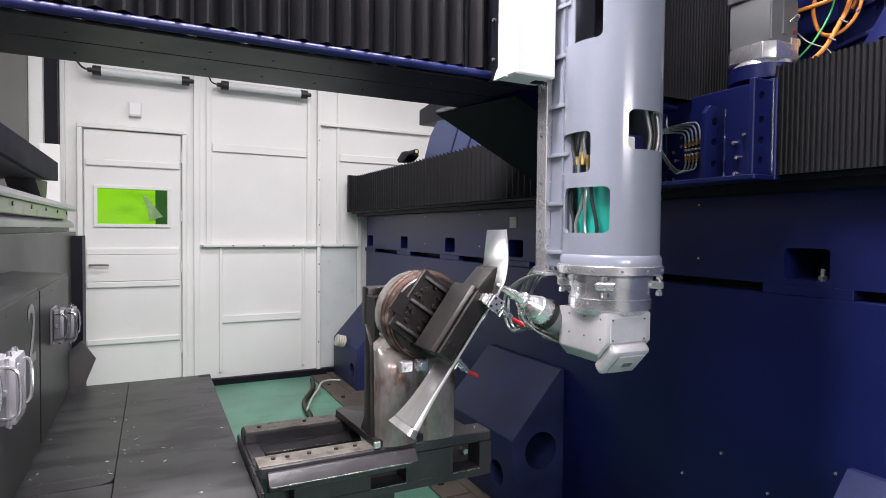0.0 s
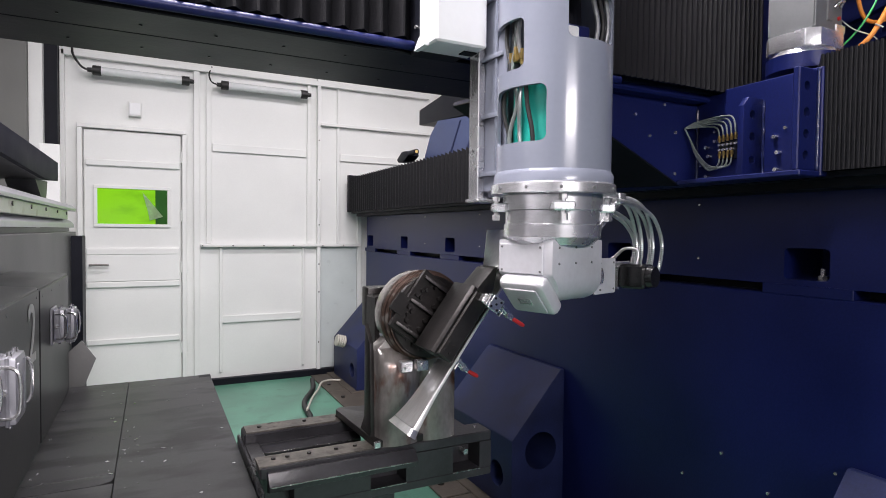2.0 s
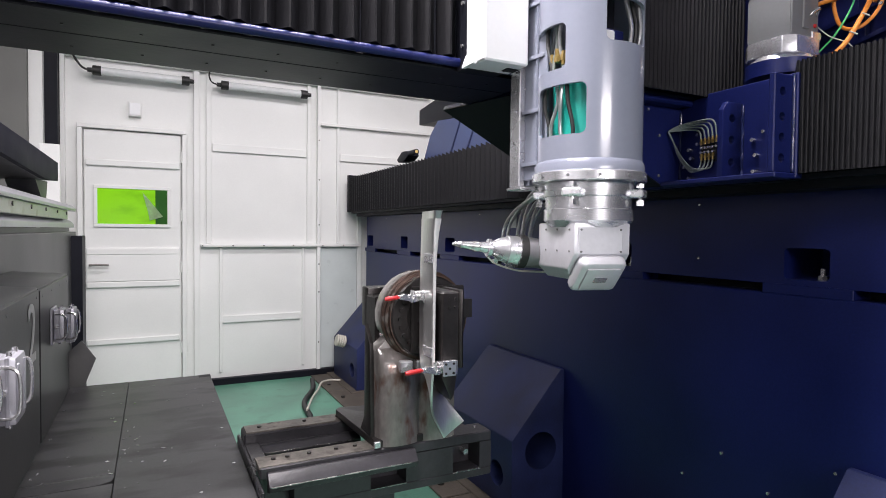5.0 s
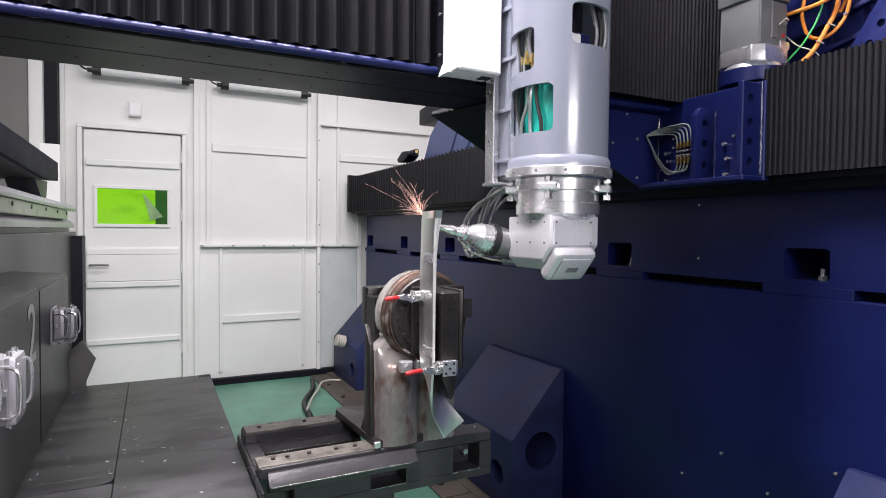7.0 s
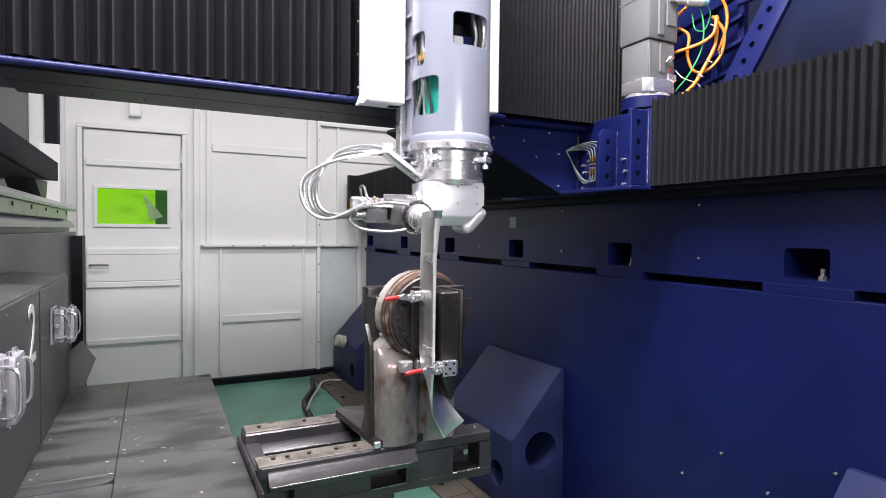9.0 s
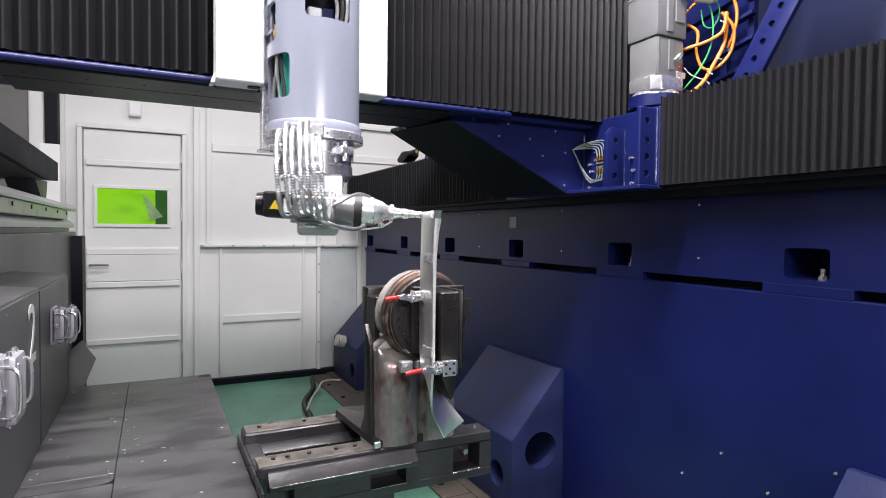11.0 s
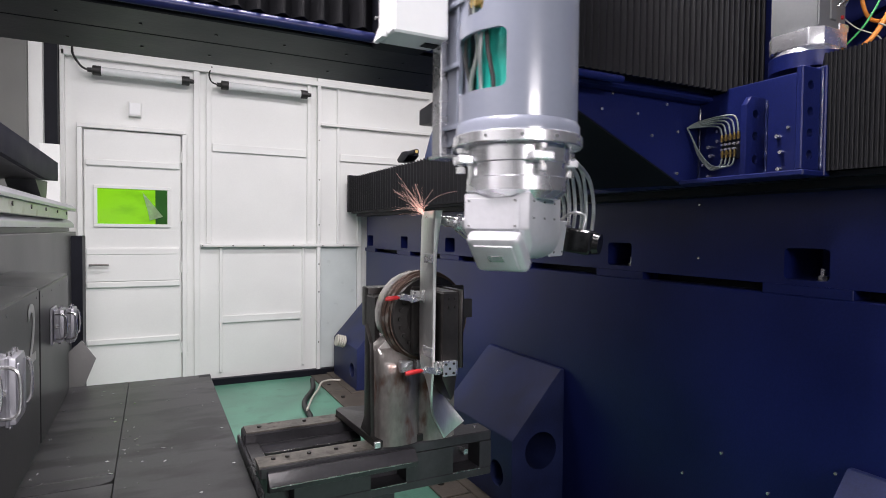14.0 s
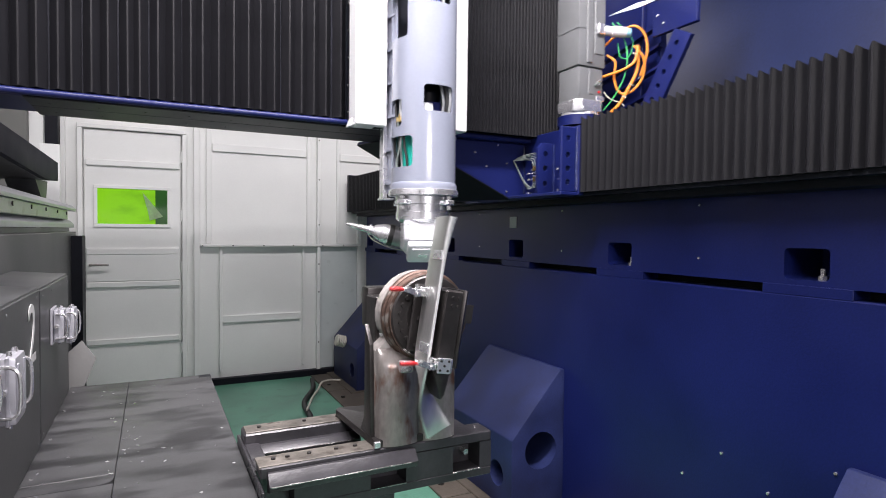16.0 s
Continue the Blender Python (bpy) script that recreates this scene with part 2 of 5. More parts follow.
# uprights, ledges and raised panels of the far wall
rib(0.300, 0.345, 0.05, 2.62, 0.035)
rib(0.395, 0.435, 1.18, 2.62, 0.022)
rib(1.225, 1.262, 1.18, 2.62, 0.022)
rib(1.312, 1.342, 0.05, 2.75, 0.045)
rib(1.495, 1.52, 1.19, 2.62, 0.022)
rib(0.352, 1.71, 1.155, 1.178, 0.05, "ledge")
rib(0.442, 1.22, 1.945, 2.01, 0.018, "stiffener")
rib(0.50, 1.17, 0.515, 0.575, 0.018, "stiffener")
rib(1.525, 2.2, 1.93, 1.995, 0.018, "stiffener")
rib(1.342, 2.5, 2.235, 2.262, 0.04, "stiffener")
rib(0.495, 0.52, 0.1, 1.15, 0.02)
rib(1.185, 1.205, 0.1, 1.15, 0.02)
rib(1.69, 1.73, 0.05, 1.47, 0.03)
rib(-0.61, -0.58, 0.05, 2.62, 0.05)
rib(-0.60, 2.4, 2.58, 2.62, 0.05, "stiffener")
made("lower_panel", surface("pale_grey_enamel", (0.62, 0.67, 0.66), 0.3, vary=0.04), wall_far, lambda bm: box(bm, 1.345, 1.688, 5.138, 5.149, 0.056, 1.15, 0.003), "pale grey-green lower panel")
made("skirting", BLACK, wall_far, lambda bm: box(bm, 0.2, 1.75, 5.10, 5.149, 0.0, 0.055, 0.004), "black skirting strip")
for bx in (0.365, 0.60, 0.85, 1.10, 1.36, 1.55):
    shared("screw", BOLT, wall_far, pose(bx, 5.10, 1.166) @ TO_CAM)
for bz in (0.3, 0.75, 1.0, 1.35, 1.75, 2.1):
    shared("screw", BOLT, wall_far, pose(1.327, 5.105, bz) @ TO_CAM)

# service door
door = thing("door_1", "closed white steel door with a green laser-safety window", "door", "", "structure")
made("door_leaf", WHITE, door, lambda bm: box(bm, -0.462, 0.205, 5.118, 5.149, 0.02, 2.05, 0.004))
for fx0, fx1, fz0, fz1 in ((-0.505, -0.470, 0.0, 2.055), (0.212, 0.245, 0.0, 2.055), (-0.505, 0.245, 2.056, 2.09)):
    made("door_frame", WHITE, door, lambda bm: box(bm, fx0, fx1, 5.09, 5.149, fz0, fz1, 0.004))
for bz, bh in ((1.80, 0.05), (1.12, 0.05), (0.865, 0.045), (0.425, 0.045)):
    made("door_rail", WHITE, door, lambda bm: box(bm, -0.45, 0.195, 5.098, 5.119, bz - bh / 2, bz + bh / 2, 0.006))
made("door_rail", WHITE, door, lambda bm: box(bm, -0.45, 0.195, 5.102, 5.119, 0.89, 1.15, 0.004))
pane = made("window_pane", SAFETY, door, lambda bm: box(bm, -0.375, 0.105, 5.111, 5.117, 1.335, 1.605), "green laser-safety glass, its bright glow put in by emission")
# A dark strip laid on the pane paints the reflection at its right.
made("dark_reflection_strip", SAFETY_REFLECTION, pane, lambda bm: box(bm, 0.02, 0.104, 5.108, 5.1105, 1.336, 1.604), "dark green strip standing for a reflection in the glass")


def film_shape(bm):
    v = [bm.verts.new(p) for p in ((-0.07, 5.100, 1.585), (0.075, 5.098, 1.395), (-0.02, 5.096, 1.365), (-0.03, 5.101, 1.42))]
    bm.faces.new(v)
    bmesh.ops.solidify(bm, geom=bm.faces[:], thickness=0.0015)


made("peeling_film", FILM, pane, film_shape, "loose corner of clear protective film")
for fx0, fx1, fz0, fz1 in ((-0.40, -0.375, 1.3355, 1.6045), (0.105, 0.13, 1.3355, 1.6045), (-0.40, 0.13, 1.605, 1.63), (-0.40, 0.13, 1.31, 1.335)):
    made("window_frame", WHITE, door, lambda bm: box(bm, fx0, fx1, 5.104, 5.118, fz0, fz1, 0.002))


def handle_shape(bm):
    cyl(bm, (-0.42, 5.119, 1.02), (0, -1, 0), 0.027, 0.027, 0.012, 20)
    pipe(bm, [(-0.42, 5.10, 1.02), (-0.42, 5.065, 1.02), (-0.37, 5.058, 1.022), (-0.30, 5.06, 1.02)], 0.009)


made("door_handle", surface("satin_nickel", (0.42, 0.40, 0.38), 0.3, metal=0.8), door, handle_shape, "satin nickel lever handle")
for hz in (1.83, 1.36, 0.95, 0.30):
    made("hinge", WHITE, door, lambda bm: [cyl(bm, (0.208, 5.108, hz), (0, 0, 1), 0.009, 0.009, 0.09, 10), cyl(bm, (0.25, 5.095, hz), (0, 0, 1), 0.006, 0.006, 0.09, 8)])

switch = thing("wall_box", "small white junction box screwed to the wall above the door", "junction box")
made("housing", WHITE, switch, lambda bm: box(bm, -0.165, -0.075, 5.10, 5.148, 2.17, 2.28, 0.006, 2))
made("lid", WHITE_COVER, switch, lambda bm: box(bm, -0.158, -0.082, 5.094, 5.101, 2.178, 2.272, 0.003))


def tube_lamp(x0, x1):
    t = thing("tube_lamp", "unlit clear tube lamp with black end caps on the white wall", "lamp", "tube lamps on the wall")
    made("tube", CLEAR, t, lambda bm: cyl(bm, (x0 + 0.06, 5.06, 2.478), (1, 0, 0), 0.03, 0.03, x1 - x0 - 0.12, 24))
    for a, s in ((x0, 1), (x1, -1)):
        made("end_cap", CABLE_BLACK, t, lambda bm: lathe(bm, (a, 5.06, 2.478), (s, 0, 0), [(0, 0.016), (0.03, 0.018), (0.035, 0.036), (0.09, 0.036)], 20))
        made("bracket", BLACK, t, lambda bm: box(bm, a + s * 0.05 - 0.012, a + s * 0.05 + 0.012, 5.06, 5.149, 2.468, 2.488))
    return t


lamp_a = tube_lamp(-0.43, 0.30)
lamp_b = tube_lamp(0.47, 1.24)
made("cable", CABLE_BLACK, lamp_a, lambda bm: pipe(bm, [(-0.43, 5.06, 2.478), (-0.47, 5.06, 2.50), (-0.52, 5.08, 2.58), (-0.53, 5.12, 2.66)], 0.008))

# Made-up grey sheet, cut to the outline of a shadow on the far wall.
shadow_sheet = thing("wall_shadow", "grey sheet standing for the shadow on the wall behind the table end", "guard plate")
made("sheet", surface("wall_shadow_grey", (0.20, 0.20, 0.195), 0.5, vary=0.06), shadow_sheet, lambda bm: prism(bm, [(-0.32, 0.0), (-0.248, 0.0), (-0.248, 0.665), (-0.205, 0.777), (-0.253, 0.853), (-0.32, 0.79)], "y", 2.68, 2.686, 0.001))

made("cable", CABLE_BLACK, lamp_b, lambda bm: pipe(bm, [(0.47, 5.06, 2.478), (0.43, 5.07, 2.50), (0.415, 5.09, 2.56), (0.44, 5.12, 2.63)], 0.006))

# columns at the left end of the far wall
structure("column_white", "white steel column beside the far wall", WHITE, lambda bm: box(bm, -0.776, -0.693, 4.95, 5.14, 0.0, 3.2, 0.003), "column")
structure("column_dark", "dark gap post beside the far wall", BLACK, lambda bm: box(bm, -0.692, -0.613, 5.02, 5.14, 1.25, 3.2, 0.003), "column")
structure("panel_grey", "grey steel side panel of the machine", surface("panel_grey", (0.15, 0.152, 0.142), 0.5, vary=0.06), lambda bm: box(bm, -1.5, -0.778, 4.9, 5.0, 0.0, 3.2, 0.004), "panel")

# ---- right machine bed ----
HOLES = [1.055 + 0.775 * i for i in range(-2, 6)]


bed = thing("machine_bed", "dark navy painted steel machine bed with square openings", "machine bed", "", "structure")
girder = made("girder", BLUE, bed, lambda bm: box(bm, WALL_X, WALL_X + 0.35, -2.5, 5.03, 1.148, 1.43))
openings = bmesh.new()
for y in HOLES:
    prism(openings, round_rect(y - 0.068, y + 0.068, 1.166, 1.262, 0.014, 4), "x", WALL_X - 0.05, WALL_X + 0.2)
cut(girder, openings)
made("base_wall", BLUE, bed, lambda bm: box(bm, WALL_X - 0.006, WALL_X + 0.35, -2.5, 5.03, 0.0, 1.118, 0.004))
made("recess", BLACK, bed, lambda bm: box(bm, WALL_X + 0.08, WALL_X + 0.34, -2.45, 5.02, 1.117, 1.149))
for i, y in enumerate(HOLES):
    made("joint_pad", BLUE, bed, lambda bm: box(bm, WALL_X - 0.005, WALL_X + 0.1, y - 0.135, y + 0.135, 1.117, 1.149, 0.002))
    made("anchor_bolt", CHROME, bed, lambda bm: [cyl(bm, (WALL_X + 0.05, y - 0.02, 1.166), (0, 0, 1), 0.007, 0.007, 0.035, 10), cyl(bm, (WALL_X + 0.05, y - 0.02, 1.166), (0, 0, 1), 0.013, 0.013, 0.012, 6)])
    for oy, oz in ((0.38, 1.405), (0.38, 1.215)):
        shared("screw", BOLT_BRIGHT, bed, pose(WALL_X, y + oy, oz) @ TO_LEFT)
made("rail_pan", BLACK, bed, lambda bm: box(bm, 1.602, WALL_X - 0.101, -2.5, 5.03, 1.455, 1.4695))
made("rail_shelf", BLACK, bed, lambda bm: box(bm, WALL_X - 0.10, WALL_X + 0.35, -2.5, 5.03, 1.431, 1.468))
for y, z in ((0.95, 0.62), (0.93, 0.56), (1.15, 0.48), (1.32, 0.55), (1.48, 0.42), (0.83, 0.52)):
    shared("screw", BOLT_BRIGHT, bed, pose(WALL_X - 0.006, y, z) @ TO_LEFT)
made("notice", surface("pale_notice", (0.55, 0.56, 0.56), 0.6), bed, lambda bm: box(bm, WALL_X - 0.003, WALL_X, 2.60, 2.665, 1.325, 1.385), "small pale notice plate")


def buttress(y0, y1):
    b = thing("bed_buttress", "blue painted wedge-shaped steel buttress with a round opening", "buttress", "buttresses of the machine bed")
    bm = bmesh.new()
    prism(bm, [(WALL_X - 0.005, 0.02), (1.452, 0.02), (1.452, 0.352), (WALL_X - 0.03, 0.655), (WALL_X - 0.005, 0.655)], "y", y0, y1, 0.006)
    body = part("body", bm, BLUE_LIGHT, b)
    hole = bmesh.new()
    cyl(hole, (1.613, y0 - 0.05, 0.285), (0, 1, 0), 0.088, 0.088, 0.30, 40)
    cyl(hole, (1.40, (y0 + y1) / 2 - 0.2, 0.16), (1, 0, 0), 0.06, 0.06, 0.12, 32)
    cut(body, hole)
    made("foot_plate", PLATE, b, lambda bm: box(bm, 1.40, WALL_X - 0.005, y0 - 0.03, y1 + 0.05, 0.001, 0.02, 0.003))
    return b


buttress(2.17, 2.83)
buttress(4.40, 5.05)
buttress(0.25, 0.91)

# floor plates and pit under the pallet
plates = thing("floor_plates", "brown oily steel floor plates bolted beside the machine bed", "floor plate", "", "structure")
for y0, y1 in ((0.2, 1.3), (1.31, 2.45), (2.46, 3.5), (3.51, 4.5), (4.51, 5.08)):
    made("plate", PLATE, plates, lambda bm: box(bm, 1.25, 1.74, y0, y1, 0.0, 0.012, 0.003))
for y in (0.5, 1.0, 1.5, 2.0, 2.35, 2.6, 3.1, 3.4, 3.8, 4.3, 4.7):
    for x in (1.31, 1.62):
        shared("plate_bolt", bolt_mesh("plate_bolt", 0.016, 0.012), plates, pose(x, y, 0.012))

hose = thing("floor_hose", "pale and black corrugated hoses lying on the green floor", "hose")
made("black_hose", CABLE_BLACK, hose, lambda bm: pipe(bm, [(1.32, 4.9, 0.02), (1.25, 4.6, 0.02), (1.10, 4.25, 0.022), (1.06, 3.9, 0.022), (1.0, 3.7, 0.022), (0.80, 3.4, 0.022), (0.7, 3.1, 0.022)], 0.02, 12))
made("pale_hose", CABLE_WHITE, hose, lambda bm: pipe(bm, [(1.52, 4.74, 0.03), (1.44, 4.76, 0.035), (1.35, 4.70, 0.04), (1.27, 4.50, 0.045), (1.17, 4.28, 0.05), (1.10, 4.10, 0.05), (1.06, 4.0, 0.045)], 0.008, 12))
made("hose_coil", CABLE_WHITE, hose, lambda bm: lathe(bm, (1.553, 4.72, 0.36), (-1, 0, 0.25), [(0.010 * k, 0.052 if k % 2 else 0.044) for k in range(9)], 20), "pale corrugated hose end")

hose.location.x = -0.1

# ---- work table and cabinets ----
TZ = 0.68
table = thing("work_table", "large dark grey painted steel machine table, scratched and littered", "work table")
made("base", TABLE, table, lambda bm: box(bm, -0.285, 0.195, -0.6, 2.62, 0.0, TZ - 0.021))
for x0, x1, y0, y1 in ((-0.289, -0.0885, 1.6605, 2.638), (-0.0875, 0.216, -0.6, 2.638), (-0.289, -0.0885, -0.6, 1.597)):
    made("cover_plate", TABLE, table, lambda bm: box(bm, x0, x1, y0, y1, TZ - 0.02, TZ, 0.0015))
made("cover_plate", TABLE, table, lambda bm: prism(bm, [(-0.289, 1.60), (-0.12, 1.60), (-0.095, 1.612), (-0.0885, 1.63), (-0.0885, 1.6595), (-0.289, 1.6595)], "z", TZ - 0.02, TZ, 0.001))
made("corner_bracket", BLACK, table, lambda bm: box(bm, 0.17, 0.217, 2.60, 2.64, TZ - 0.06, TZ + 0.0005, 0.001))
rng = random.Random(4)
for x, y in [(-0.27, 1.7), (-0.27, 2.0), (-0.27, 2.3), (-0.27, 2.55), (-0.11, 1.75), (-0.11, 2.1), (-0.06, 2.3), (0.19, 1.6), (0.19, 1.9), (0.19, 2.2), (0.1, 1.45), (-0.2, 1.45), (0.0, 1.42)]:
    shared("cover_screw", BOLT_BRIGHT, table, pose(x, y, TZ - 0.003))
chip_bm = bmesh.new()
for _ in range(64):
    x, y = rng.uniform(-0.27, 0.2), rng.uniform(1.38, 2.6)
    if rng.random() < 0.5:
        x, y = rng.gauss(-0.07, 0.04), rng.gauss(1.9, 0.12)
    s = rng.uniform(0.0012, 0.0055)
    m = pose(x, y, TZ + 0.0012, 0, 0, rng.uniform(0, 180)) @ Matrix.Diagonal((s * rng.uniform(0.6, 2.6), s * 0.7, 0.0016, 1))
    bmesh.ops.create_cube(chip_bm, size=1.0, matrix=m)
tagged(part("metal_chips", chip_bm, ALU), "bright scattered metal chips and scraps on the table", "metal chips", "", "stuff")

CX = -0.29


def cabinet(y0, y1, z1, number):
    c = thing("electric_cabinet", "dark grey steel cabinet with plug connectors" + (" and numeral 2" if number else ""), "cabinet", "cabinets along the table")
    bm = bmesh.new()
    prism(bm, [(CX - 0.5, TZ + 0.001), (CX, TZ + 0.001), (CX, z1), (CX - 0.16, z1 + 0.012), (CX - 0.5, z1 + 0.012)], "y", y0, y1, 0.003)
    part("body", bm, CABINET, c)
    made("cover", CABINET, c, lambda bm: box(bm, CX - 0.002, CX + 0.004, y0 + 0.004, y1 - 0.004, TZ + 0.004, z1 - 0.006, 0.002))
    k = 4 if y1 - y0 > 0.8 else 3
    for i in range(k + 1):
        shared("screw", bolt_mesh("cabinet_screw", 0.004, 0.002, MOTOR_GREY), c, pose(CX + 0.003, y0 + 0.04 + (y1 - y0 - 0.08) * i / k, z1 - 0.025) @ pose(0, 0, 0, 0, 90, 0))
        shared("screw", bolt_mesh("cabinet_screw", 0.004, 0.002, MOTOR_GREY), c, pose(CX + 0.003, y0 + 0.04 + (y1 - y0 - 0.08) * i / k, TZ + 0.02) @ pose(0, 0, 0, 0, 90, 0))
    return c


def digit_two(parent):
    """A painted, slightly oblique figure 2 on the cabinet front."""
    cu = bpy.data.curves.new("figure", "FONT")
    cu.body, cu.size, cu.extrude = "2", 0.225, 0.001
    ob = new("figure", cu)
    bpy.context.view_layer.update()
    me = bpy.data.meshes.new_from_object(ob.evaluated_get(bpy.context.evaluated_depsgraph_get()))
    bpy.data.objects.remove(ob)
    me.materials.append(surface("worn_white_paint", (0.62, 0.62, 0.61), 0.5, vary=0.2, scale=30.0))
    t = new("painted_figure", me)
    t.parent = parent
    t.matrix_basis = Matrix.Translation((CX + 0.006, 1.775, 0.945)) @ Matrix(((0, 0, 1, 0), (1, 0, 0, 0), (0, 1, 0, 0), (0, 0, 0, 1)))
    t["label"] = "white painted numeral 2"


cab_near = cabinet(0.4, 1.955, 1.132, True)
digit_two(cab_near)
cabinet(1.965, 2.575, 1.128, False)


def connector(y, z, s):
    """Heavy-duty plug hood with locking levers."""
    c = thing("plug_connector", "grey die-cast plug connector with locking levers on the cabinet", "connector", "plug connectors")
    h = 0.075 * s
    made("base_flange", CAST, c, lambda bm: box(bm, CX + 0.0045, CX + 0.012, y - 0.068 * s, y + 0.068 * s, z - h * 1.06, z + h * 1.06, 0.002))
    for k, (o, d, hh) in enumerate(((0.0125, 0.040 * s, h * 0.94), (0.0135 + 0.042 * s, 0.034 * s, h))):
        x0 = CX + o
        hood = made("hood", CAST, c, lambda bm: [box(bm, x0, x0 + d, y - 0.052 * s, y + 0.052 * s, z - hh, z + hh, 0.007 * s, 2)])
        for yy in (y - 0.034 * s, y + 0.034 * s):
            made("hood_rib", CAST, hood, lambda bm: box(bm, x0 + d - 0.001, x0 + d + 0.003 * s, yy - 0.006 * s, yy + 0.006 * s, z - hh * 0.8, z + hh * 0.8, 0.001))
        made("hood_lip", CAST, hood, lambda bm: box(bm, x0 + d * 0.4, x0 + d * 0.62, y - 0.057 * s, y + 0.057 * s, z - hh * 1.04, z + hh * 1.04, 0.002))
        for yy, e in ((y - 0.058 * s, -1), (y + 0.058 * s, 1)):
            made("lever", CHROME, c, lambda bm: pipe(bm, [(x0 + d * 0.2, yy, z - hh * 0.75), (x0 + d * 0.9, yy + e * 0.006 * s, z - hh * 0.72), (x0 + d * 1.25, yy + e * 0.008 * s, z - hh * 0.45), (x0 + d * 1.25, yy + e * 0.008 * s, z + hh * 0.45), (x0 + d * 0.9, yy + e * 0.006 * s, z + hh * 0.72), (x0 + d * 0.2, yy, z + hh * 0.75)], 0.0042 * s, 8, 5))
            made("pivot", CHROME, c, lambda bm: cyl(bm, (x0 + d * 0.3, yy - e * 0.006 * s, z), (0, e, 0), 0.009 * s, 0.008 * s, 0.014 * s, 12))
        for zz, e in ((z - hh, -1), (z + hh, 1)):
            for yy in (y - 0.03 * s, y + 0.03 * s):
                made("hood_screw", CHROME, c, lambda bm: cyl(bm, (x0 + d * 0.5, yy, zz - e * 0.004), (0, 0, e), 0.0065 * s, 0.0055 * s, 0.016 * s, 10))
    return c


connector(2.18, 0.992, 0.72)
connector(1.28, 1.01, 0.80)

# left rail bed behind the cabinets
lbed = thing("left_rail_bed", "grey machine rail bed with a bright bolted guide rail", "machine bed", "", "structure")
made("bed", CABINET, lbed, lambda bm: box(bm, -0.95, -0.46, -2.0, 4.55, 0.0, 1.275, 0.004))
made("guide_rail", RAIL_STEEL, lbed, lambda bm: box(bm, -0.60, -0.481, -2.0, 4.34, 1.352, 1.412, 0.003), "bright machined guide rail")
made("rail_cap", CAST, lbed, lambda bm: prism(bm, [(-0.62, 1.4125), (-0.472, 1.4125), (-0.472, 1.428), (-0.50, 1.455), (-0.62, 1.458)], "y", -2.0, 4.72, 0.003))
made("rail_foot", CAST, lbed, lambda bm: prism(bm, [(-0.62, 1.301), (-0.485, 1.301), (-0.487, 1.325), (-0.51, 1.3515), (-0.62, 1.3515)], "y", -2.0, 4.72, 0.003))
made("rail_base", CABINET, lbed, lambda bm: box(bm, -0.9, -0.50, -2.0, 4.58, 1.276, 1.30))
RAIL_BOLT = bolt_mesh("rail_bolt", 0.010, 0.005)
for i in range(11):
    y = 1.55 + 0.39 * i if i < 8 else 1.25
    shared("rail_bolt", RAIL_BOLT, lbed, pose(-0.481, y, 1.392) @ pose(0, 0, 0, 0, 90, 0))
    shared("rail_bolt", RAIL_BOLT, lbed, pose(-0.51, y + 0.1, 1.30))
    shared("rail_bolt", RAIL_BOLT, lbed, pose(-0.51, y + 0.24, 1.30))
made("end_post", BLACK, lbed, lambda bm: box(bm, -0.47, -0.40, 4.3, 4.5, 0.0, 1.25, 0.004))
made("end_guard", WHITE, lbed, lambda bm: box(bm, -0.66, -0.545, 4.55, 4.60, 1.46, 1.85, 0.004))


def arch_web(bm):
    top = [(1.2, 1.660), (2.2, 1.672), (2.9, 1.672), (3.5, 1.670), (3.93, 1.669)]
    low = [(3.93, 1.566), (3.7, 1.552), (3.48, 1.546), (2.9, 1.558), (2.5, 1.568), (1.8, 1.575), (1.2, 1.57)]
    prism(bm, top + low, "x", -0.505, -0.48, 0.003)


def arch_flange(bm):
    low = [(3.93, 1.566), (3.7, 1.552), (3.48, 1.546), (2.9, 1.558), (2.5, 1.568), (1.8, 1.575), (1.2, 1.57)]
    prism(bm, low + [(y, z + 0.012) for y, z in low[::-1]], "x", -0.86, -0.506, 0.002)


arch = thing("left_arch", "near-black curved steel brace over the left rail", "brace", "", "structure")
made("web", surface("arch_paint", (0.003, 0.0035, 0.014), 0.6, vary=0.2, gloss=0.1), arch, arch_web)
# Greyer than the web: reflected light on the underside is in the colour.
made("flange", surface("arch_flange_lit", (0.030, 0.029, 0.032), 0.4, vary=0.2), arch, arch_flange, "lower flange, greyed for the light on its underside")
for y in (2.85, 3.62):
    made("stiffener", BLACK, arch, lambda bm: box(bm, -0.60, -0.5055, y - 0.008, y + 0.008, 1.585, 1.66))
made("rail_mount", CABINET, arch, lambda bm: prism(bm, [(3.55, 1.546), (3.93, 1.560), (3.88, 1.46), (3.72, 1.46)], "x", -0.66, -0.53, 0.003))

# ---- pallet and rotary unit ----
PZ, PY = 0.735, 1.395
pallet = thing("pallet", "dark grey welded steel pallet frame with open rails, oily", "pallet")


X0, X1 = 0.225, 0.862
made("top_flange", PALLET, pallet, lambda bm: box(bm, X0, X1, PY, PY + 0.075, PZ - 0.028, PZ, 0.003))
made("bottom_flange", PALLET, pallet, lambda bm: box(bm, X0 + 0.08, X1, PY, PY + 0.066, PZ - 0.125, PZ - 0.1025, 0.002))
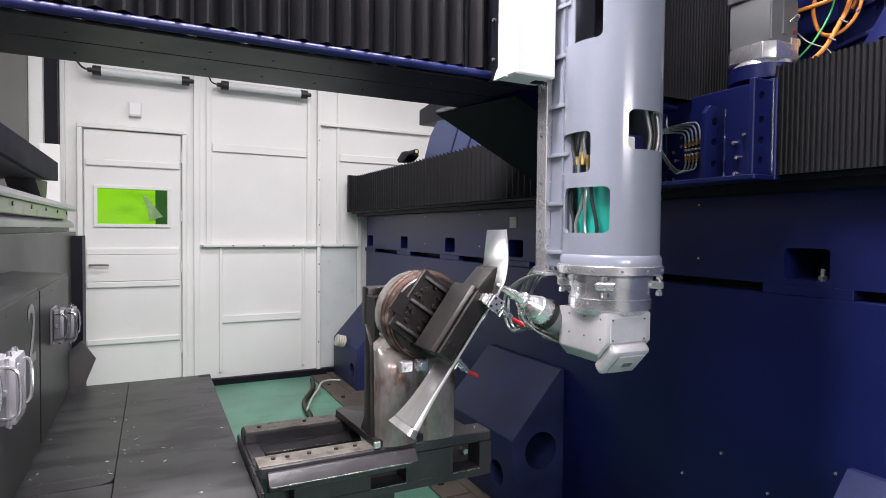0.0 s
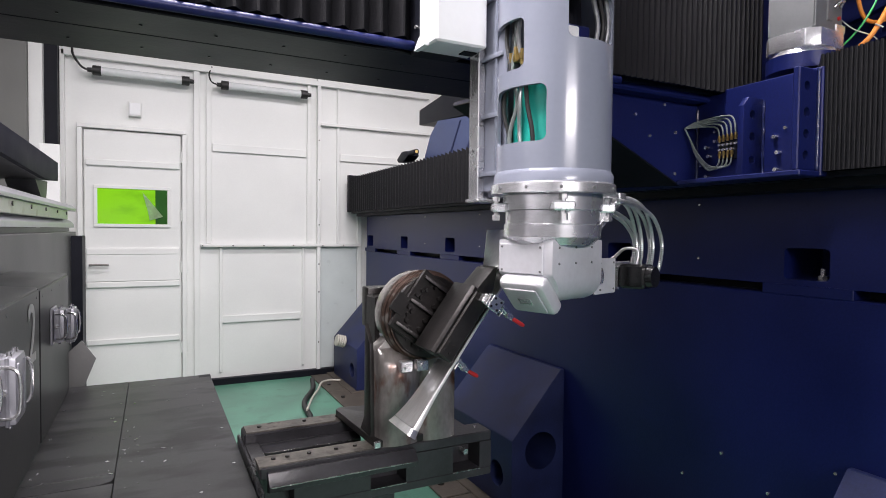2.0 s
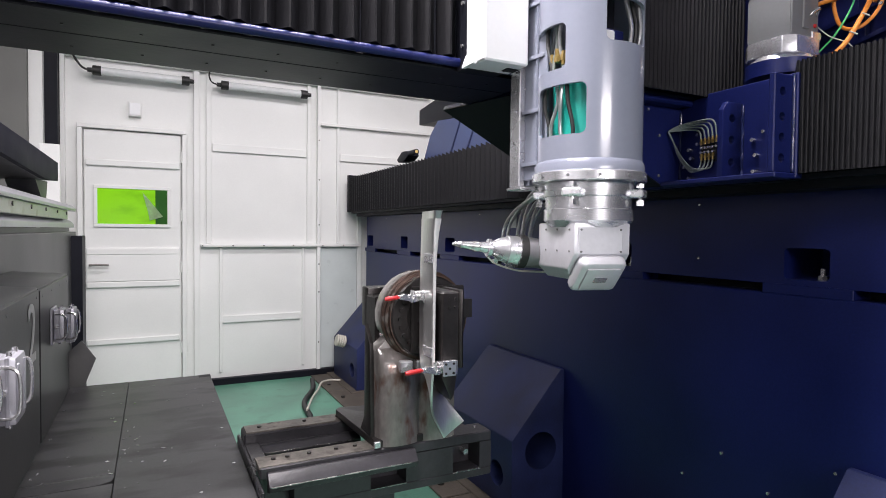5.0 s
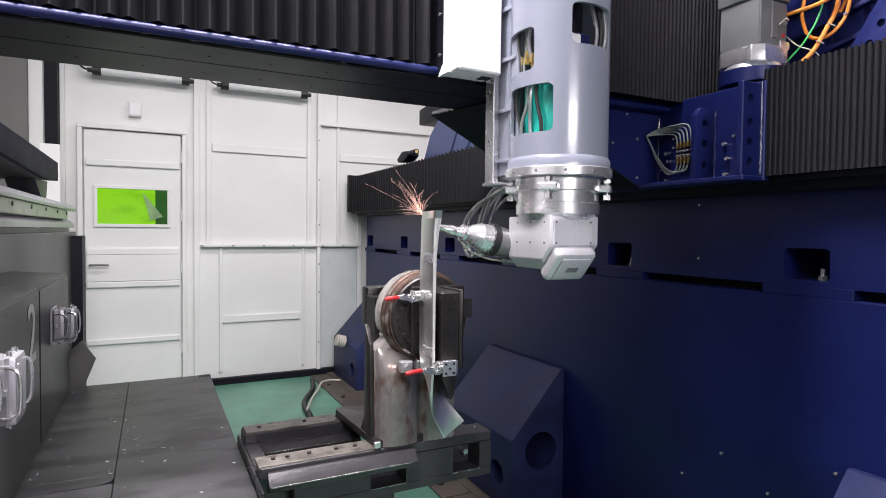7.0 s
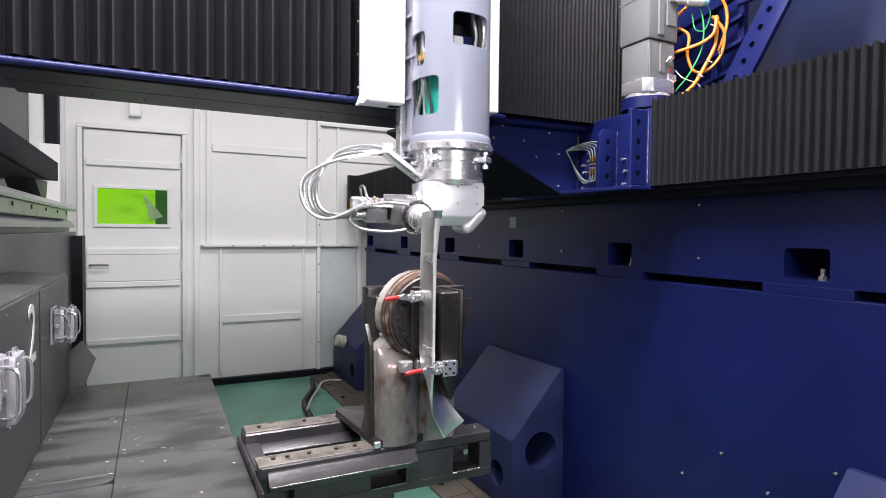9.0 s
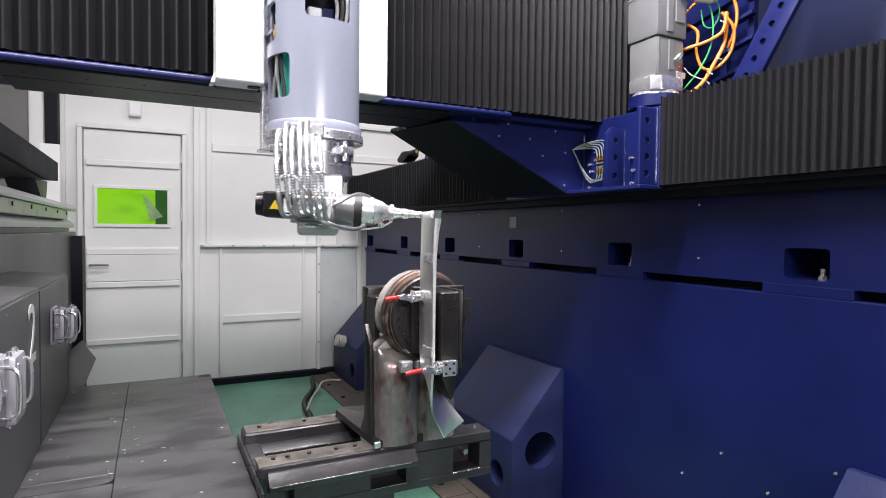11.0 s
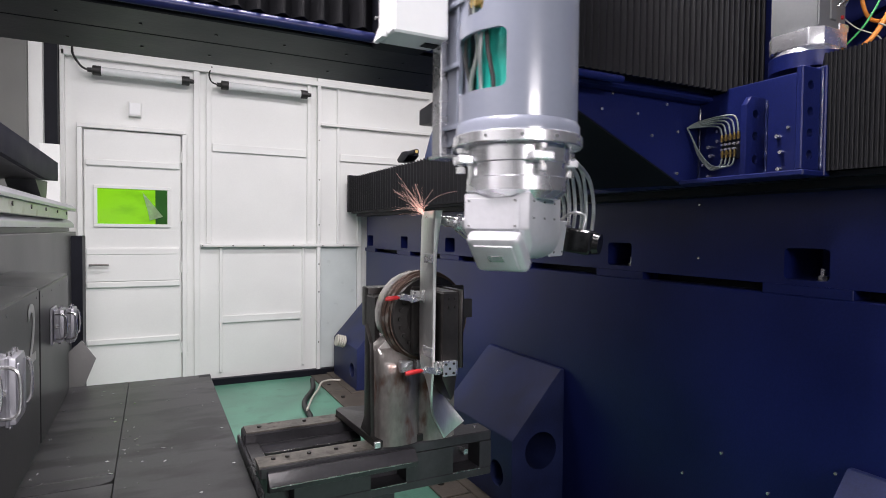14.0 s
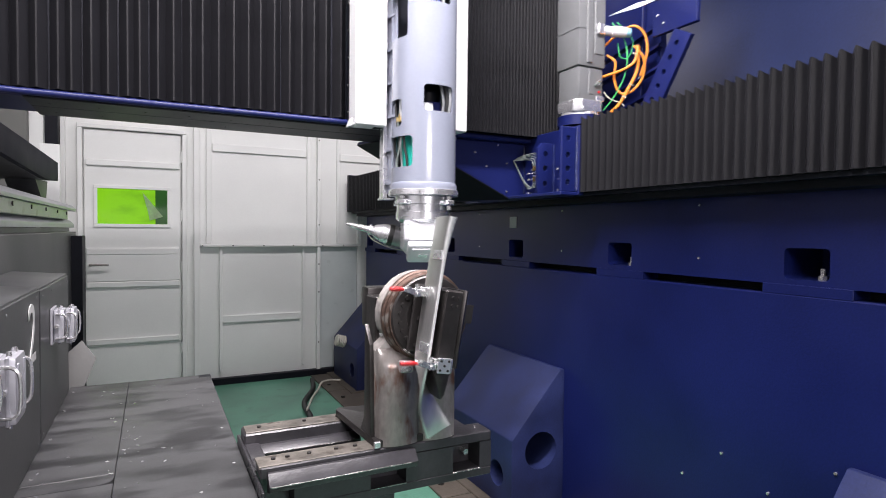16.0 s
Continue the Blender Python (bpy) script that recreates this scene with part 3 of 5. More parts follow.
for a, b in ((0.305, 0.50), (0.60, 0.74), (0.825, 0.862)):
    made("web", PALLET, pallet, lambda bm: box(bm, a, b, PY + 0.001, PY + 0.066, PZ - 0.102, PZ - 0.0285))
made("back_web", PALLET, pallet, lambda bm: box(bm, X0, X1, PY + 0.067, PY + 0.0745, PZ - 0.125, PZ - 0.0285))
made("front_strip", WORN, pallet, lambda bm: box(bm, 0.222, 0.52, PY + 0.004, PY + 0.07, PZ - 0.003, PZ + 0.003, 0.001), "worn bare top strip")
made("front_rail", PALLET, pallet, lambda bm: prism(bm, [(PY - 0.03, PZ - 0.05), (PY - 0.035, PZ - 0.035), (PY - 0.012, PZ - 0.01), (PY - 0.001, PZ - 0.01), (PY - 0.001, PZ - 0.06)], "x", 0.24, 0.62, 0.003), "worn guide rail with bright edge")
made("rear_beam", PALLET, pallet, lambda bm: box(bm, 0.225, 0.862, 1.66, 1.735, PZ - 0.05, PZ - 0.005, 0.004))
made("rear_rail", PALLET, pallet, lambda bm: prism(bm, [(1.625, PZ - 0.065), (1.62, PZ - 0.05), (1.645, PZ - 0.035), (1.659, PZ - 0.035), (1.659, PZ - 0.065)], "x", 0.24, 0.55, 0.003), "worn guide rail with bright edge")
# Thin bright strips added along the pallet edges in place of gloss highlights.
EDGE_HIGHLIGHT = surface("pallet_highlight", (0.62, 0.60, 0.58), 0.25, metal=0.9, vary=0.3, scale=25.0)
for ex0, ex1, ey, ez in ((0.245, 0.60, PY - 0.0345, PZ - 0.036), (0.245, 0.52, 1.6215, PZ - 0.051), (0.50, 0.60, PY - 0.0008, PZ - 0.1025), (0.74, 0.825, PY - 0.0008, PZ - 0.1025)):
    made("pallet_highlight", EDGE_HIGHLIGHT, pallet, lambda bm: pipe(bm, [(ex0, ey, ez), ((ex0 + ex1) / 2, ey, ez), (ex1, ey, ez)], 0.0022, 6, 12, lambda i: 0.75 + 0.35 * math.sin(i * 1.7) * math.sin(i * 0.37)), "bright strip standing for the highlight on the edge")
made("rear_strip", WORN, pallet, lambda bm: box(bm, 0.23, 0.51, 1.665, 1.73, PZ - 0.007, PZ - 0.001, 0.001), "worn bare top strip")
for x in (0.262, 0.296, 0.35, 0.42, 0.47):
    shared("pallet_bolt", BOLT, pallet, pose(x, PY + 0.04, PZ + 0.002))
for x in (0.27, 0.4, 0.5):
    shared("pallet_bolt", BOLT, pallet, pose(x, 1.70, PZ - 0.002))
shared("pallet_bolt", BOLT_BRIGHT, pallet, pose(0.83, PY + 0.04, PZ))
made("pocket_pin", CHROME, pallet, lambda bm: cyl(bm, (0.80, PY + 0.066, PZ - 0.065), (0, -1, 0), 0.008, 0.008, 0.03, 12))
for x0 in (0.224, 0.82):
    made("cross_member", PALLET, pallet, lambda bm: box(bm, x0, x0 + 0.04, PY + 0.076, 1.66, PZ - 0.09, PZ - 0.03, 0.003))
made("under_frame", PALLET, pallet, lambda bm: box(bm, 0.34, 0.60, PY + 0.08, 1.64, 0.0, PZ - 0.128, 0.004))
made("bracket", PALLET, pallet, lambda bm: box(bm, 0.217, 0.2245, 1.33, 1.75, PZ - 0.09, PZ - 0.03, 0.002))

AX, AZ, FACE = 0.657, 1.0735, 1.375
stand = thing("rotary_unit", "rusty machined steel rotary positioner stand on the pallet", "rotary positioner")
made("foot", STEEL_DARK, stand, lambda bm: prism(bm, [(0.512, PY + 0.003), (0.728, PY + 0.003), (0.728, 1.68), (0.512, 1.72), (0.495, 1.70)], "z", PZ + 0.001, PZ + 0.022, 0.004))


def column(bm):
    n = 20
    pts = [(0.522, PZ + 0.02), (0.742, PZ + 0.02), (0.755, 0.985)]
    pts += [(AX + 0.120 * math.cos(a), AZ + 0.120 * math.sin(a)) for a in [radians(-30 + 240 * i / n) for i in range(n + 1)]]
    pts += [(0.522, 0.985)]
    prism(bm, pts, "y", PY + 0.03, PY + 0.085, 0.004)


made("column", STEEL_BARE, stand, column, "upright housing of bare stained steel")


def column_front(bm):
    """Front of the housing: two shallow upright swells, drawn in plan and raised to under the ring."""
    pts = [(0.523, PY + 0.031)]
    for cx, w, d in ((0.582, 0.056, 0.022), (0.694, 0.054, 0.020)):
        pts += [(cx + w * math.cos(a), PY + 0.014 - d * math.sin(a)) for a in [radians(172 - 164 * i / 14) for i in range(15)]]
    pts += [(0.752, PY + 0.031)]
    n = len(pts)
    rows = []
    for z, k in ((PZ + 0.0015, 1.0), (0.90, 1.0), (0.945, 0.95), (0.975, 0.55), (0.99, 0.06)):
        rows.append([bm.verts.new((x, PY + 0.0305 + (y - PY - 0.0305) * k, z)) for x, y in pts])
    for a, b in zip(rows, rows[1:]):
        for i in range(n - 1):
            bm.faces.new((a[i], a[i + 1], b[i + 1], b[i]))
    bmesh.ops.solidify(bm, geom=bm.faces[:], thickness=0.003)


made("column_front", STEEL_BARE, stand, column_front, "swelling stained steel front of the housing")
made("column_side", STEEL_DARK, stand, lambda bm: prism(bm, [(PY + 0.031, PZ + 0.0225), (PY + 0.115, PZ + 0.0225), (PY + 0.085, 0.80), (PY + 0.085, 1.05), (PY + 0.045, 1.0)], "x", 0.510, 0.5215, 0.002))
for x, z in ((0.535, 1.028), (0.533, 0.80), (0.742, 0.80)):
    shared("column_screw", BOLT_BRIGHT, stand, pose(x, PY + 0.03, z) @ TO_CAM)
made("foot_key", ALU, stand, lambda bm: box(bm, 0.508, 0.526, PY - 0.004, PY + 0.004, PZ + 0.002, PZ + 0.020, 0.002), "bright steel key at the foot")
made("column_web", STEEL_DARK, stand, lambda bm: box(bm, 0.54, 0.73, PY + 0.086, PY + 0.16, PZ + 0.0225, 1.12, 0.003))
made("gearbox", STEEL_DARK, stand, lambda bm: box(bm, 0.545, 0.66, PY + 0.161, PY + 0.215, 1.025, 1.14, 0.006, 2))
made("housing_ring", RUST, stand, lambda bm: lathe(bm, (AX, PY + 0.03, AZ), (0, -1, 0), [(0, 0.123), (0.012, 0.123), (0.016, 0.119), (0.026, 0.119), (0.030, 0.113), (0.043, 0.113)], 64))
made("warning_triangle", YELLOW, stand, lambda bm: prism(bm, [(0.552, 1.085), (0.564, 1.085), (0.558, 1.098)], "y", PY + 0.157, PY + 0.1605))
for cx in (0.585, 0.63):
    made("clamp_block", ALU, stand, lambda bm: [box(bm, cx - 0.017, cx + 0.017, PY - 0.035, PY - 0.012, 0.935, 0.965, 0.003), cyl(bm, (cx, PY - 0.036, 0.95), (0, -1, 0), 0.008, 0.008, 0.006, 12)], "small bright steel clamp block")

# the turning table with fixture, clamps and blade; its own space: axis along y, origin on the axis at the face plate
rotor = thing("turntable_fixture", "dark steel turntable with a clamping fixture holding a blade", "rotary table")


def faceplate(bm):
    lathe(bm, (0, 0.03, 0), (0, -1, 0), [(0, 0.110), (0.024, 0.110), (0.028, 0.106), (0.03, 0.068), (0.026, 0.066), (0.026, 0.02), (0.03, 0.018)], 64)


made("face_plate", STEEL_DARK, rotor, faceplate, "round black face plate with bolt circle")
for i in range(24):
    a = 2 * math.pi * i / 24
    shared("face_bolt", BOLT, rotor, pose(0.087 * math.cos(a), 0.001, 0.087 * math.sin(a)) @ TO_CAM)
# arms of the bracket between face plate and fixture
for z in (-0.070, 0.0, 0.070):
    made("bracket_rib", STEEL_DARK, rotor, lambda bm: prism(bm, [(-0.03, -0.0125), (0.098, -0.0125), (0.098, -0.022), (0.05, -0.030), (-0.0285, -0.040)], "z", z - 0.0045, z + 0.0045, 0.001))
made("bracket_base", STEEL_DARK, rotor, lambda bm: box(bm, -0.045, 0.108, -0.012, -0.001, -0.088, 0.088, 0.003))
made("bracket_tab", STEEL_DARK, rotor, lambda bm: [box(bm, 0.095, 0.132, -0.014, -0.0125, 0.0, 0.05, 0.0005), box(bm, 0.095, 0.132, -0.0124, -0.002, 0.0, 0.05, 0.003)])
for i in range(11):
    a = radians(-75 + 15 * i)
    shared("bracket_screw", bolt_mesh("bracket_cap_screw", 0.0055, 0.010, STEEL_DARK), rotor, pose(0.02 + 0.072 * math.cos(a), -0.012, 0.072 * math.sin(a)) @ TO_CAM)
for x in (-0.015, 0.03, 0.075):
    for z in (-0.045, -0.02, 0.024, 0.050):
        shared("bracket_screw", bolt_mesh("bracket_screw", 0.0065, 0.009), rotor, pose(x, -0.012, z) @ TO_CAM)
made("fixture_block", STEEL_DARK, rotor, lambda bm: box(bm, -0.028, 0.020, -0.150, -0.03, -0.097, 0.087, 0.004), "black milled fixture block")
made("fixture_rim", STEEL_DARK, rotor, lambda bm: prism(bm, [(0.020, -0.146), (0.028, -0.15), (0.036, -0.142), (0.036, -0.05), (0.020, -0.05)], "z", -0.10, 0.09, 0.002))
made("fixture_nose", STEEL_DARK, rotor, lambda bm: prism(bm, [(-0.026, -0.0975), (0.019, -0.0975), (0.010, -0.165), (0.002, -0.178), (-0.022, -0.125)], "y", -0.145, -0.06, 0.003))
for x in (-0.008, 0.008):
    for z in (0.05, 0.07):
        shared("fixture_screw", bolt_mesh("fixture_screw", 0.004, 0.003), rotor, pose(x, -0.150, z) @ TO_CAM)


def blade_ring(bm, c, h, th, side, n=18):
    """One closed section: c its middle, h its half chord, th its thickness."""
    ring = []
    for k in range(n):
        a = 2 * math.pi * (k + 0.5) / n
        u = math.copysign(abs(math.cos(a)) ** 0.3, math.cos(a))
        w = math.copysign(abs(math.sin(a)) ** 0.3, math.sin(a)) * th / 2 * (1 + 0.25 * u) + 0.0025 * (1 - u * u)
        ring.append(bm.verts.new(c + h * u + side * w))
    return ring


def skin(bm, rings):
    for a0, a1 in zip(rings, rings[1:]):
        for i in range(len(a0)):
            bm.faces.new((a0[i], a0[(i + 1) % len(a0)], a1[(i + 1) % len(a0)], a1[i]))
    bm.faces.new(rings[0])
    bm.faces.new(rings[-1])


def blade_shape(bm):
    """Thin twisted blade: sections of centre and of the half chord towards the near edge, both ends twisted, the root bent aside."""
    sections = [((-0.036, -0.098, 0.262), (-0.005, -0.052, 0.0), 0.018), ((-0.039, -0.098, 0.225), (-0.003, -0.046, 0.0), 0.013),
                ((-0.041, -0.097, 0.17), (-0.001, -0.042, 0.0), 0.009), ((-0.042, -0.096, 0.07), (0.0, -0.041, 0.0), 0.0075),
                ((-0.042, -0.096, -0.06), (0.0, -0.041, 0.0), 0.007), ((-0.042, -0.097, -0.112), (-0.003, -0.042, -0.003), 0.007),
                ((-0.034, -0.098, -0.15), (-0.012, -0.036, -0.011), 0.007), ((-0.012, -0.098, -0.20), (-0.023, -0.016, -0.018), 0.007),
                ((0.036, -0.096, -0.268), (-0.026, 0.006, -0.020), 0.007)]
    # finer stations, then a closed profile round each
    fine = []
    for a, b in zip(sections, sections[1:]):
        for k in range(4):
            f = k / 4
            fine.append([Vector(u).lerp(Vector(v), f) for u, v in zip(a[:2], b[:2])] + [a[2] + (b[2] - a[2]) * f])
    fine.append([Vector(sections[-1][0]), Vector(sections[-1][1]), sections[-1][2]])
    for _ in range(3):
        fine = [fine[0]] + [[(p[0] + 2 * q[0] + r[0]) / 4, (p[1] + 2 * q[1] + r[1]) / 4, q[2]] for p, q, r in zip(fine, fine[1:], fine[2:])] + [fine[-1]]
    rings = []
    for s, (c, h, th) in enumerate(fine):
        along = fine[max(s - 1, 0)][0] - fine[min(s + 1, len(fine) - 1)][0]
        rings.append(blade_ring(bm, c, h, th, h.cross(along).normalized()))
    skin(bm, rings)


made("blade", BLADE, rotor, blade_shape, "bright milled twisted turbine blade")


def edge_shape(bm):
    """The highlight on the blade's near edge, added as a narrow bright land that widens to the tip."""
    rows = []
    for z, x, y, w in ((0.262, -0.040, -0.1505, 0.0085), (0.225, -0.0415, -0.1445, 0.0065), (0.17, -0.042, -0.1395, 0.0045), (0.07, -0.042, -0.1375, 0.0036), (-0.06, -0.042, -0.1375, 0.0034), (-0.10, -0.043, -0.139, 0.003)):
        rows.append([bm.verts.new((x + dx, y + dy, z)) for dx, dy in ((-w, 0.0005), (-w * 0.6, -0.0012), (w * 0.6, -0.0012), (w, 0.0005), (w * 0.6, 0.003), (-w * 0.6, 0.003))])
    skin(bm, rows)


# Pale strip laid over the blade's edge, so it looks caught by light.
made("blade_highlight", surface("blade_highlight", (0.90, 0.90, 0.89), 0.34, metal=0.35, vary=0.06, scale=30.0), rotor, edge_shape, "bright strip standing for the highlight along the blade edge")


CLAMP_SCREW = bolt_mesh("clamp_screw", 0.0032, 0.0015)


def toggle_clamp(z, dx, dy, reach, plate):
    """Bright clamp: base on the fixture, arm across the blade, red grip to the outside."""
    c = new("toggle_clamp")
    c.parent = rotor
    c.matrix_basis = pose(dx, dy, z)
    tagged(c, "bright toggle clamp with a red grip")
    made("clamp_base", CHROME, c, lambda bm: [box(bm, -0.022, 0.026, -0.008, 0.012, -0.012, 0.012, 0.002), box(bm, -0.004, 0.002, -0.022, -0.008, -0.016, 0.016, 0.001), box(bm, 0.014, 0.020, -0.022, -0.008, -0.016, 0.016, 0.001)])
    if plate:
        made("clamp_plate", ALU, c, lambda bm: box(bm, -0.020, 0.014, -0.0255, -0.0225, -0.018, 0.018, 0.001), "bright drilled clamp plate")
    for sx, sz in ((-0.013, -0.011), (-0.013, 0.011), (0.007, -0.011), (0.007, 0.011), (-0.003, 0.0)) if plate else ():
        shared("plate_screw", CLAMP_SCREW, c, pose(sx, -0.0255, sz) @ TO_CAM)
    made("clamp_arm", CHROME, c, lambda bm: [box(bm, -0.072, -0.01, -0.016, -0.008, -0.003, 0.005, 0.0015), cyl(bm, (-0.034, -0.012, -0.014), (0, 0, 1), 0.0045, 0.0045, 0.03, 10), cyl(bm, (-0.055, -0.008, 0.001), (0, -1, 0), 0.007, 0.007, 0.014, 10)])
    made("clamp_link", CHROME, c, lambda bm: [prism(bm, [(-0.07, -0.004), (-0.03, -0.013), (-0.018, -0.010), (-0.03, -0.004), (-0.066, 0.004)], "y", -0.02, -0.016), cyl(bm, (-0.03, -0.015, -0.007), (0, -1, 0), 0.005, 0.005, 0.008, 10)])
    made("clamp_grip", RED, c, lambda bm: lathe(bm, (-0.068, -0.013, 0.0), (-1, 0, -0.10), [(0, 0.0035), (0.006, 0.0052), (reach * 0.8, 0.0058), (reach, 0.004)], 12), "red rubber grip")


toggle_clamp(-0.088, -0.022, -0.163, 0.042, True)
toggle_clamp(0.072, -0.045, -0.075, 0.036, False)
made("clamp_pad", ALU, rotor, lambda bm: box(bm, -0.050, -0.0455, -0.137, -0.090, 0.155, 0.178, 0.001))
made("clamp_pad", ALU, rotor, lambda bm: box(bm, -0.050, -0.0455, -0.137, -0.090, -0.072, -0.048, 0.001))

# the fixture sits a little off the axis
FIX = pose(-0.014, 0, -0.0045)
for ob in rotor.children:
    if not ob.name.startswith("face_"):
        ob.matrix_basis = FIX @ ob.matrix_basis

SCREW_BEAM = bolt_mesh("beam_screw", 0.0032, 0.002)
# ---- gantry: its space has y = 0 at the near edge of the right saddle ----
gantry = thing("gantry", "navy steel gantry beam with black bellows above the work area", "gantry")
made("beam_body", BLUE, gantry, lambda bm: box(bm, -1.6, 1.9, 0.33, 0.62, 1.715, 2.55, 0.006))
# Both strips carry the painted shade of the beam's underside.
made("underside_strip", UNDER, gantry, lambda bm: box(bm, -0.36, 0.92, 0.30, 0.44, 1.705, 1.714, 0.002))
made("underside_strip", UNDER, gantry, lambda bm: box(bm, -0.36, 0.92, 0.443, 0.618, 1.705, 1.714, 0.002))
made("rail_cover", BLACK, gantry, lambda bm: box(bm, 1.612, 1.88, -0.35, -0.001, 1.476, 1.60))
made("edge_tube", BLUE, gantry, lambda bm: pipe(bm, [(-1.6, 0.285, 1.72), (0.0, 0.285, 1.72), (1.15, 0.287, 1.722)], 0.011, 14, 2))
for i in range(9):
    for y in (0.38, 0.54):
        shared("beam_screw", SCREW_BEAM, gantry, pose(-0.3 + 0.14 * i, y, 1.705, 180))
made("bellows_backing", BLACK, gantry, lambda bm: box(bm, -1.55, 1.78, 0.305, 0.329, 1.735, 2.52))
made("saddle_arm", BLUE, gantry, lambda bm: loft(bm, [(x, 0.378, z) for x, z in ((0.955, 1.7045), (0.962, 1.725), (1.25, 1.752), (1.569, 1.752), (1.569, 1.458), (1.495, 1.458))],
     [(x, 0.72, z) for x, z in ((0.860, 1.7045), (0.863, 1.714), (1.25, 1.752), (1.569, 1.752), (1.569, 1.458), (1.345, 1.458))]), "navy gusset from beam to saddle")
# Added black sheet that darkens the navy gusset's slanting underside like shade.
made("gusset_shade", BLACK, gantry, lambda bm: loft(bm, [(0.955, 0.379, 1.7035), (1.495, 0.379, 1.457), (1.345, 0.72, 1.457), (0.860, 0.72, 1.7035)], [(0.953, 0.379, 1.7005), (1.493, 0.379, 1.454), (1.343, 0.72, 1.454), (0.858, 0.72, 1.7005)]), "black sheet standing for the shade under the gusset")
made("saddle_plate", BLUE, gantry, lambda bm: box(bm, 1.57, 1.6005, -0.0125, 0.95, 1.457, 1.745, 0.003))
made("saddle_body", BLUE, gantry, lambda bm: box(bm, 1.601, 1.9, 0.02, 0.95, 1.476, 1.74, 0.004))
near_rib = made("saddle_rib", BLUE, gantry, lambda bm: box(bm, 1.49, 1.5695, 0.0, 0.018, 1.4705, 1.738, 0.003))
mid_rib = made("saddle_rib", BLUE, gantry, lambda bm: prism(bm, [(1.485, 1.4705), (1.5695, 1.4705), (1.5695, 1.69), (1.505, 1.69), (1.485, 1.665)], "y", 0.152, 0.170, 0.002))
for rib_ob, y, zs in ((near_rib, 0.0, (1.51, 1.566, 1.622, 1.69)), (mid_rib, 0.152, (1.514, 1.58, 1.642))):
    bores = bmesh.new()
    for z in zs:
        cyl(bores, (1.524, y - 0.02, z), (0, 1, 0), 0.0125, 0.0125, 0.06, 20)
    cut(rib_ob, bores)
made("saddle_ledge", BLUE, gantry, lambda bm: box(bm, 1.48, 1.5695, -0.012, 0.3775, 1.455, 1.470, 0.003))
WELD = surface("painted_weld", (0.020, 0.028, 0.10), 0.16, gloss=0.8, vary=0.2, scale=60.0, bump=0.4, fine=300)
for y, z1 in ((-0.003, 1.74), (0.149, 1.685), (0.3745, 1.70)):
    made("weld", WELD, gantry, lambda bm: weld_bead(bm, (1.567, y, 1.474), (1.567, y, z1)))
SADDLE_BOLT = bolt_mesh("saddle_bolt", 0.006, 0.014, CHROME)
for y, z in ((0.112, 1.576), (0.101, 1.531), (0.106, 1.484), (0.334, 1.573), (0.332, 1.482), (0.325, 1.545)):
    shared("saddle_bolt", SADDLE_BOLT, gantry, pose(1.57, y, z) @ TO_LEFT)
for y, z in ((0.085, 1.598), (0.05, 1.60), (0.31, 1.62), (0.215, 1.50), (0.36, 1.52), (0.31, 1.59)):
    shared("saddle_screw", BOLT_BRIGHT, gantry, pose(1.57, y, z) @ TO_LEFT)
panel = made("hose_panel", BLACK, gantry, lambda bm: box(bm, 1.563, 1.5695, 0.218, 0.292, 1.528, 1.604, 0.002), "black manifold strip with brass fittings")
HOSE_END = Vector((1.503, 0.368, 1.633))
for i in range(5):
    yf = 0.284 - 0.014 * i
    made("fitting", BRASS, panel, lambda bm: [cyl(bm, (1.556, yf, 1.583 + 0.001 * i), (0, 0, 1), 0.0042, 0.0036, 0.02, 10), cyl(bm, (1.556, yf, 1.588 + 0.001 * i), (0, 0, 1), 0.0055, 0.0055, 0.006, 6)])
    made("fitting_tip", CHROME, panel, lambda bm: cyl(bm, (1.563, yf, 1.574), (-1, 0, 0), 0.005, 0.004, 0.009, 8))
    made("air_hose", HOSE_GREY, panel, lambda bm: pipe(bm, [HOSE_END, (1.53, 0.345, 1.636 + 0.004 * i), (1.55, yf + 0.035, 1.636 + 0.006 * i), (1.555, yf + 0.008, 1.627 + 0.005 * i), (1.556, yf, 1.602)], 0.0026, 8, 8))
    if i < 4:
        made("fitting", BRASS, panel, lambda bm: [cyl(bm, (1.556, yf - 0.002, 1.534), (0, 0, 1), 0.0036, 0.0042, 0.02, 10), cyl(bm, (1.556, yf - 0.002, 1.543), (0, 0, 1), 0.0055, 0.0055, 0.006, 6)])
        made("fitting_tip", CHROME, panel, lambda bm: cyl(bm, (1.563, yf, 1.559), (-1, 0, 0), 0.005, 0.004, 0.009, 8))
        made("air_hose", HOSE_GREY, panel, lambda bm: pipe(bm, [HOSE_END, (1.52, 0.362, 1.60), (1.54, 0.358 - 0.003 * i, 1.555), (1.552, 0.335 - 0.006 * i, 1.515), (1.554, yf + 0.03, 1.500 + 0.002 * i), (1.555, yf + 0.004, 1.512), (1.556, yf - 0.002, 1.535)], 0.0026, 8, 8))
for x, z in ((1.42, 1.70), (1.36, 1.60), (1.47, 1.49), (1.47, 1.62), (1.30, 1.66), (1.2, 1.71), (1.05, 1.71), (1.16, 1.66)):
    shared("saddle_screw", BOLT_BRIGHT, gantry, pose(x, 0.378, z) @ TO_CAM)

# drive motor standing on the saddle
motor = thing("drive_motor", "grey servo motor with gearbox on a blue flange", "motor")
made("flange", BLUE, motor, lambda bm: cyl(bm, (0, 0, 0), (0, 0, 1), 0.095, 0.095, 0.042, 40))
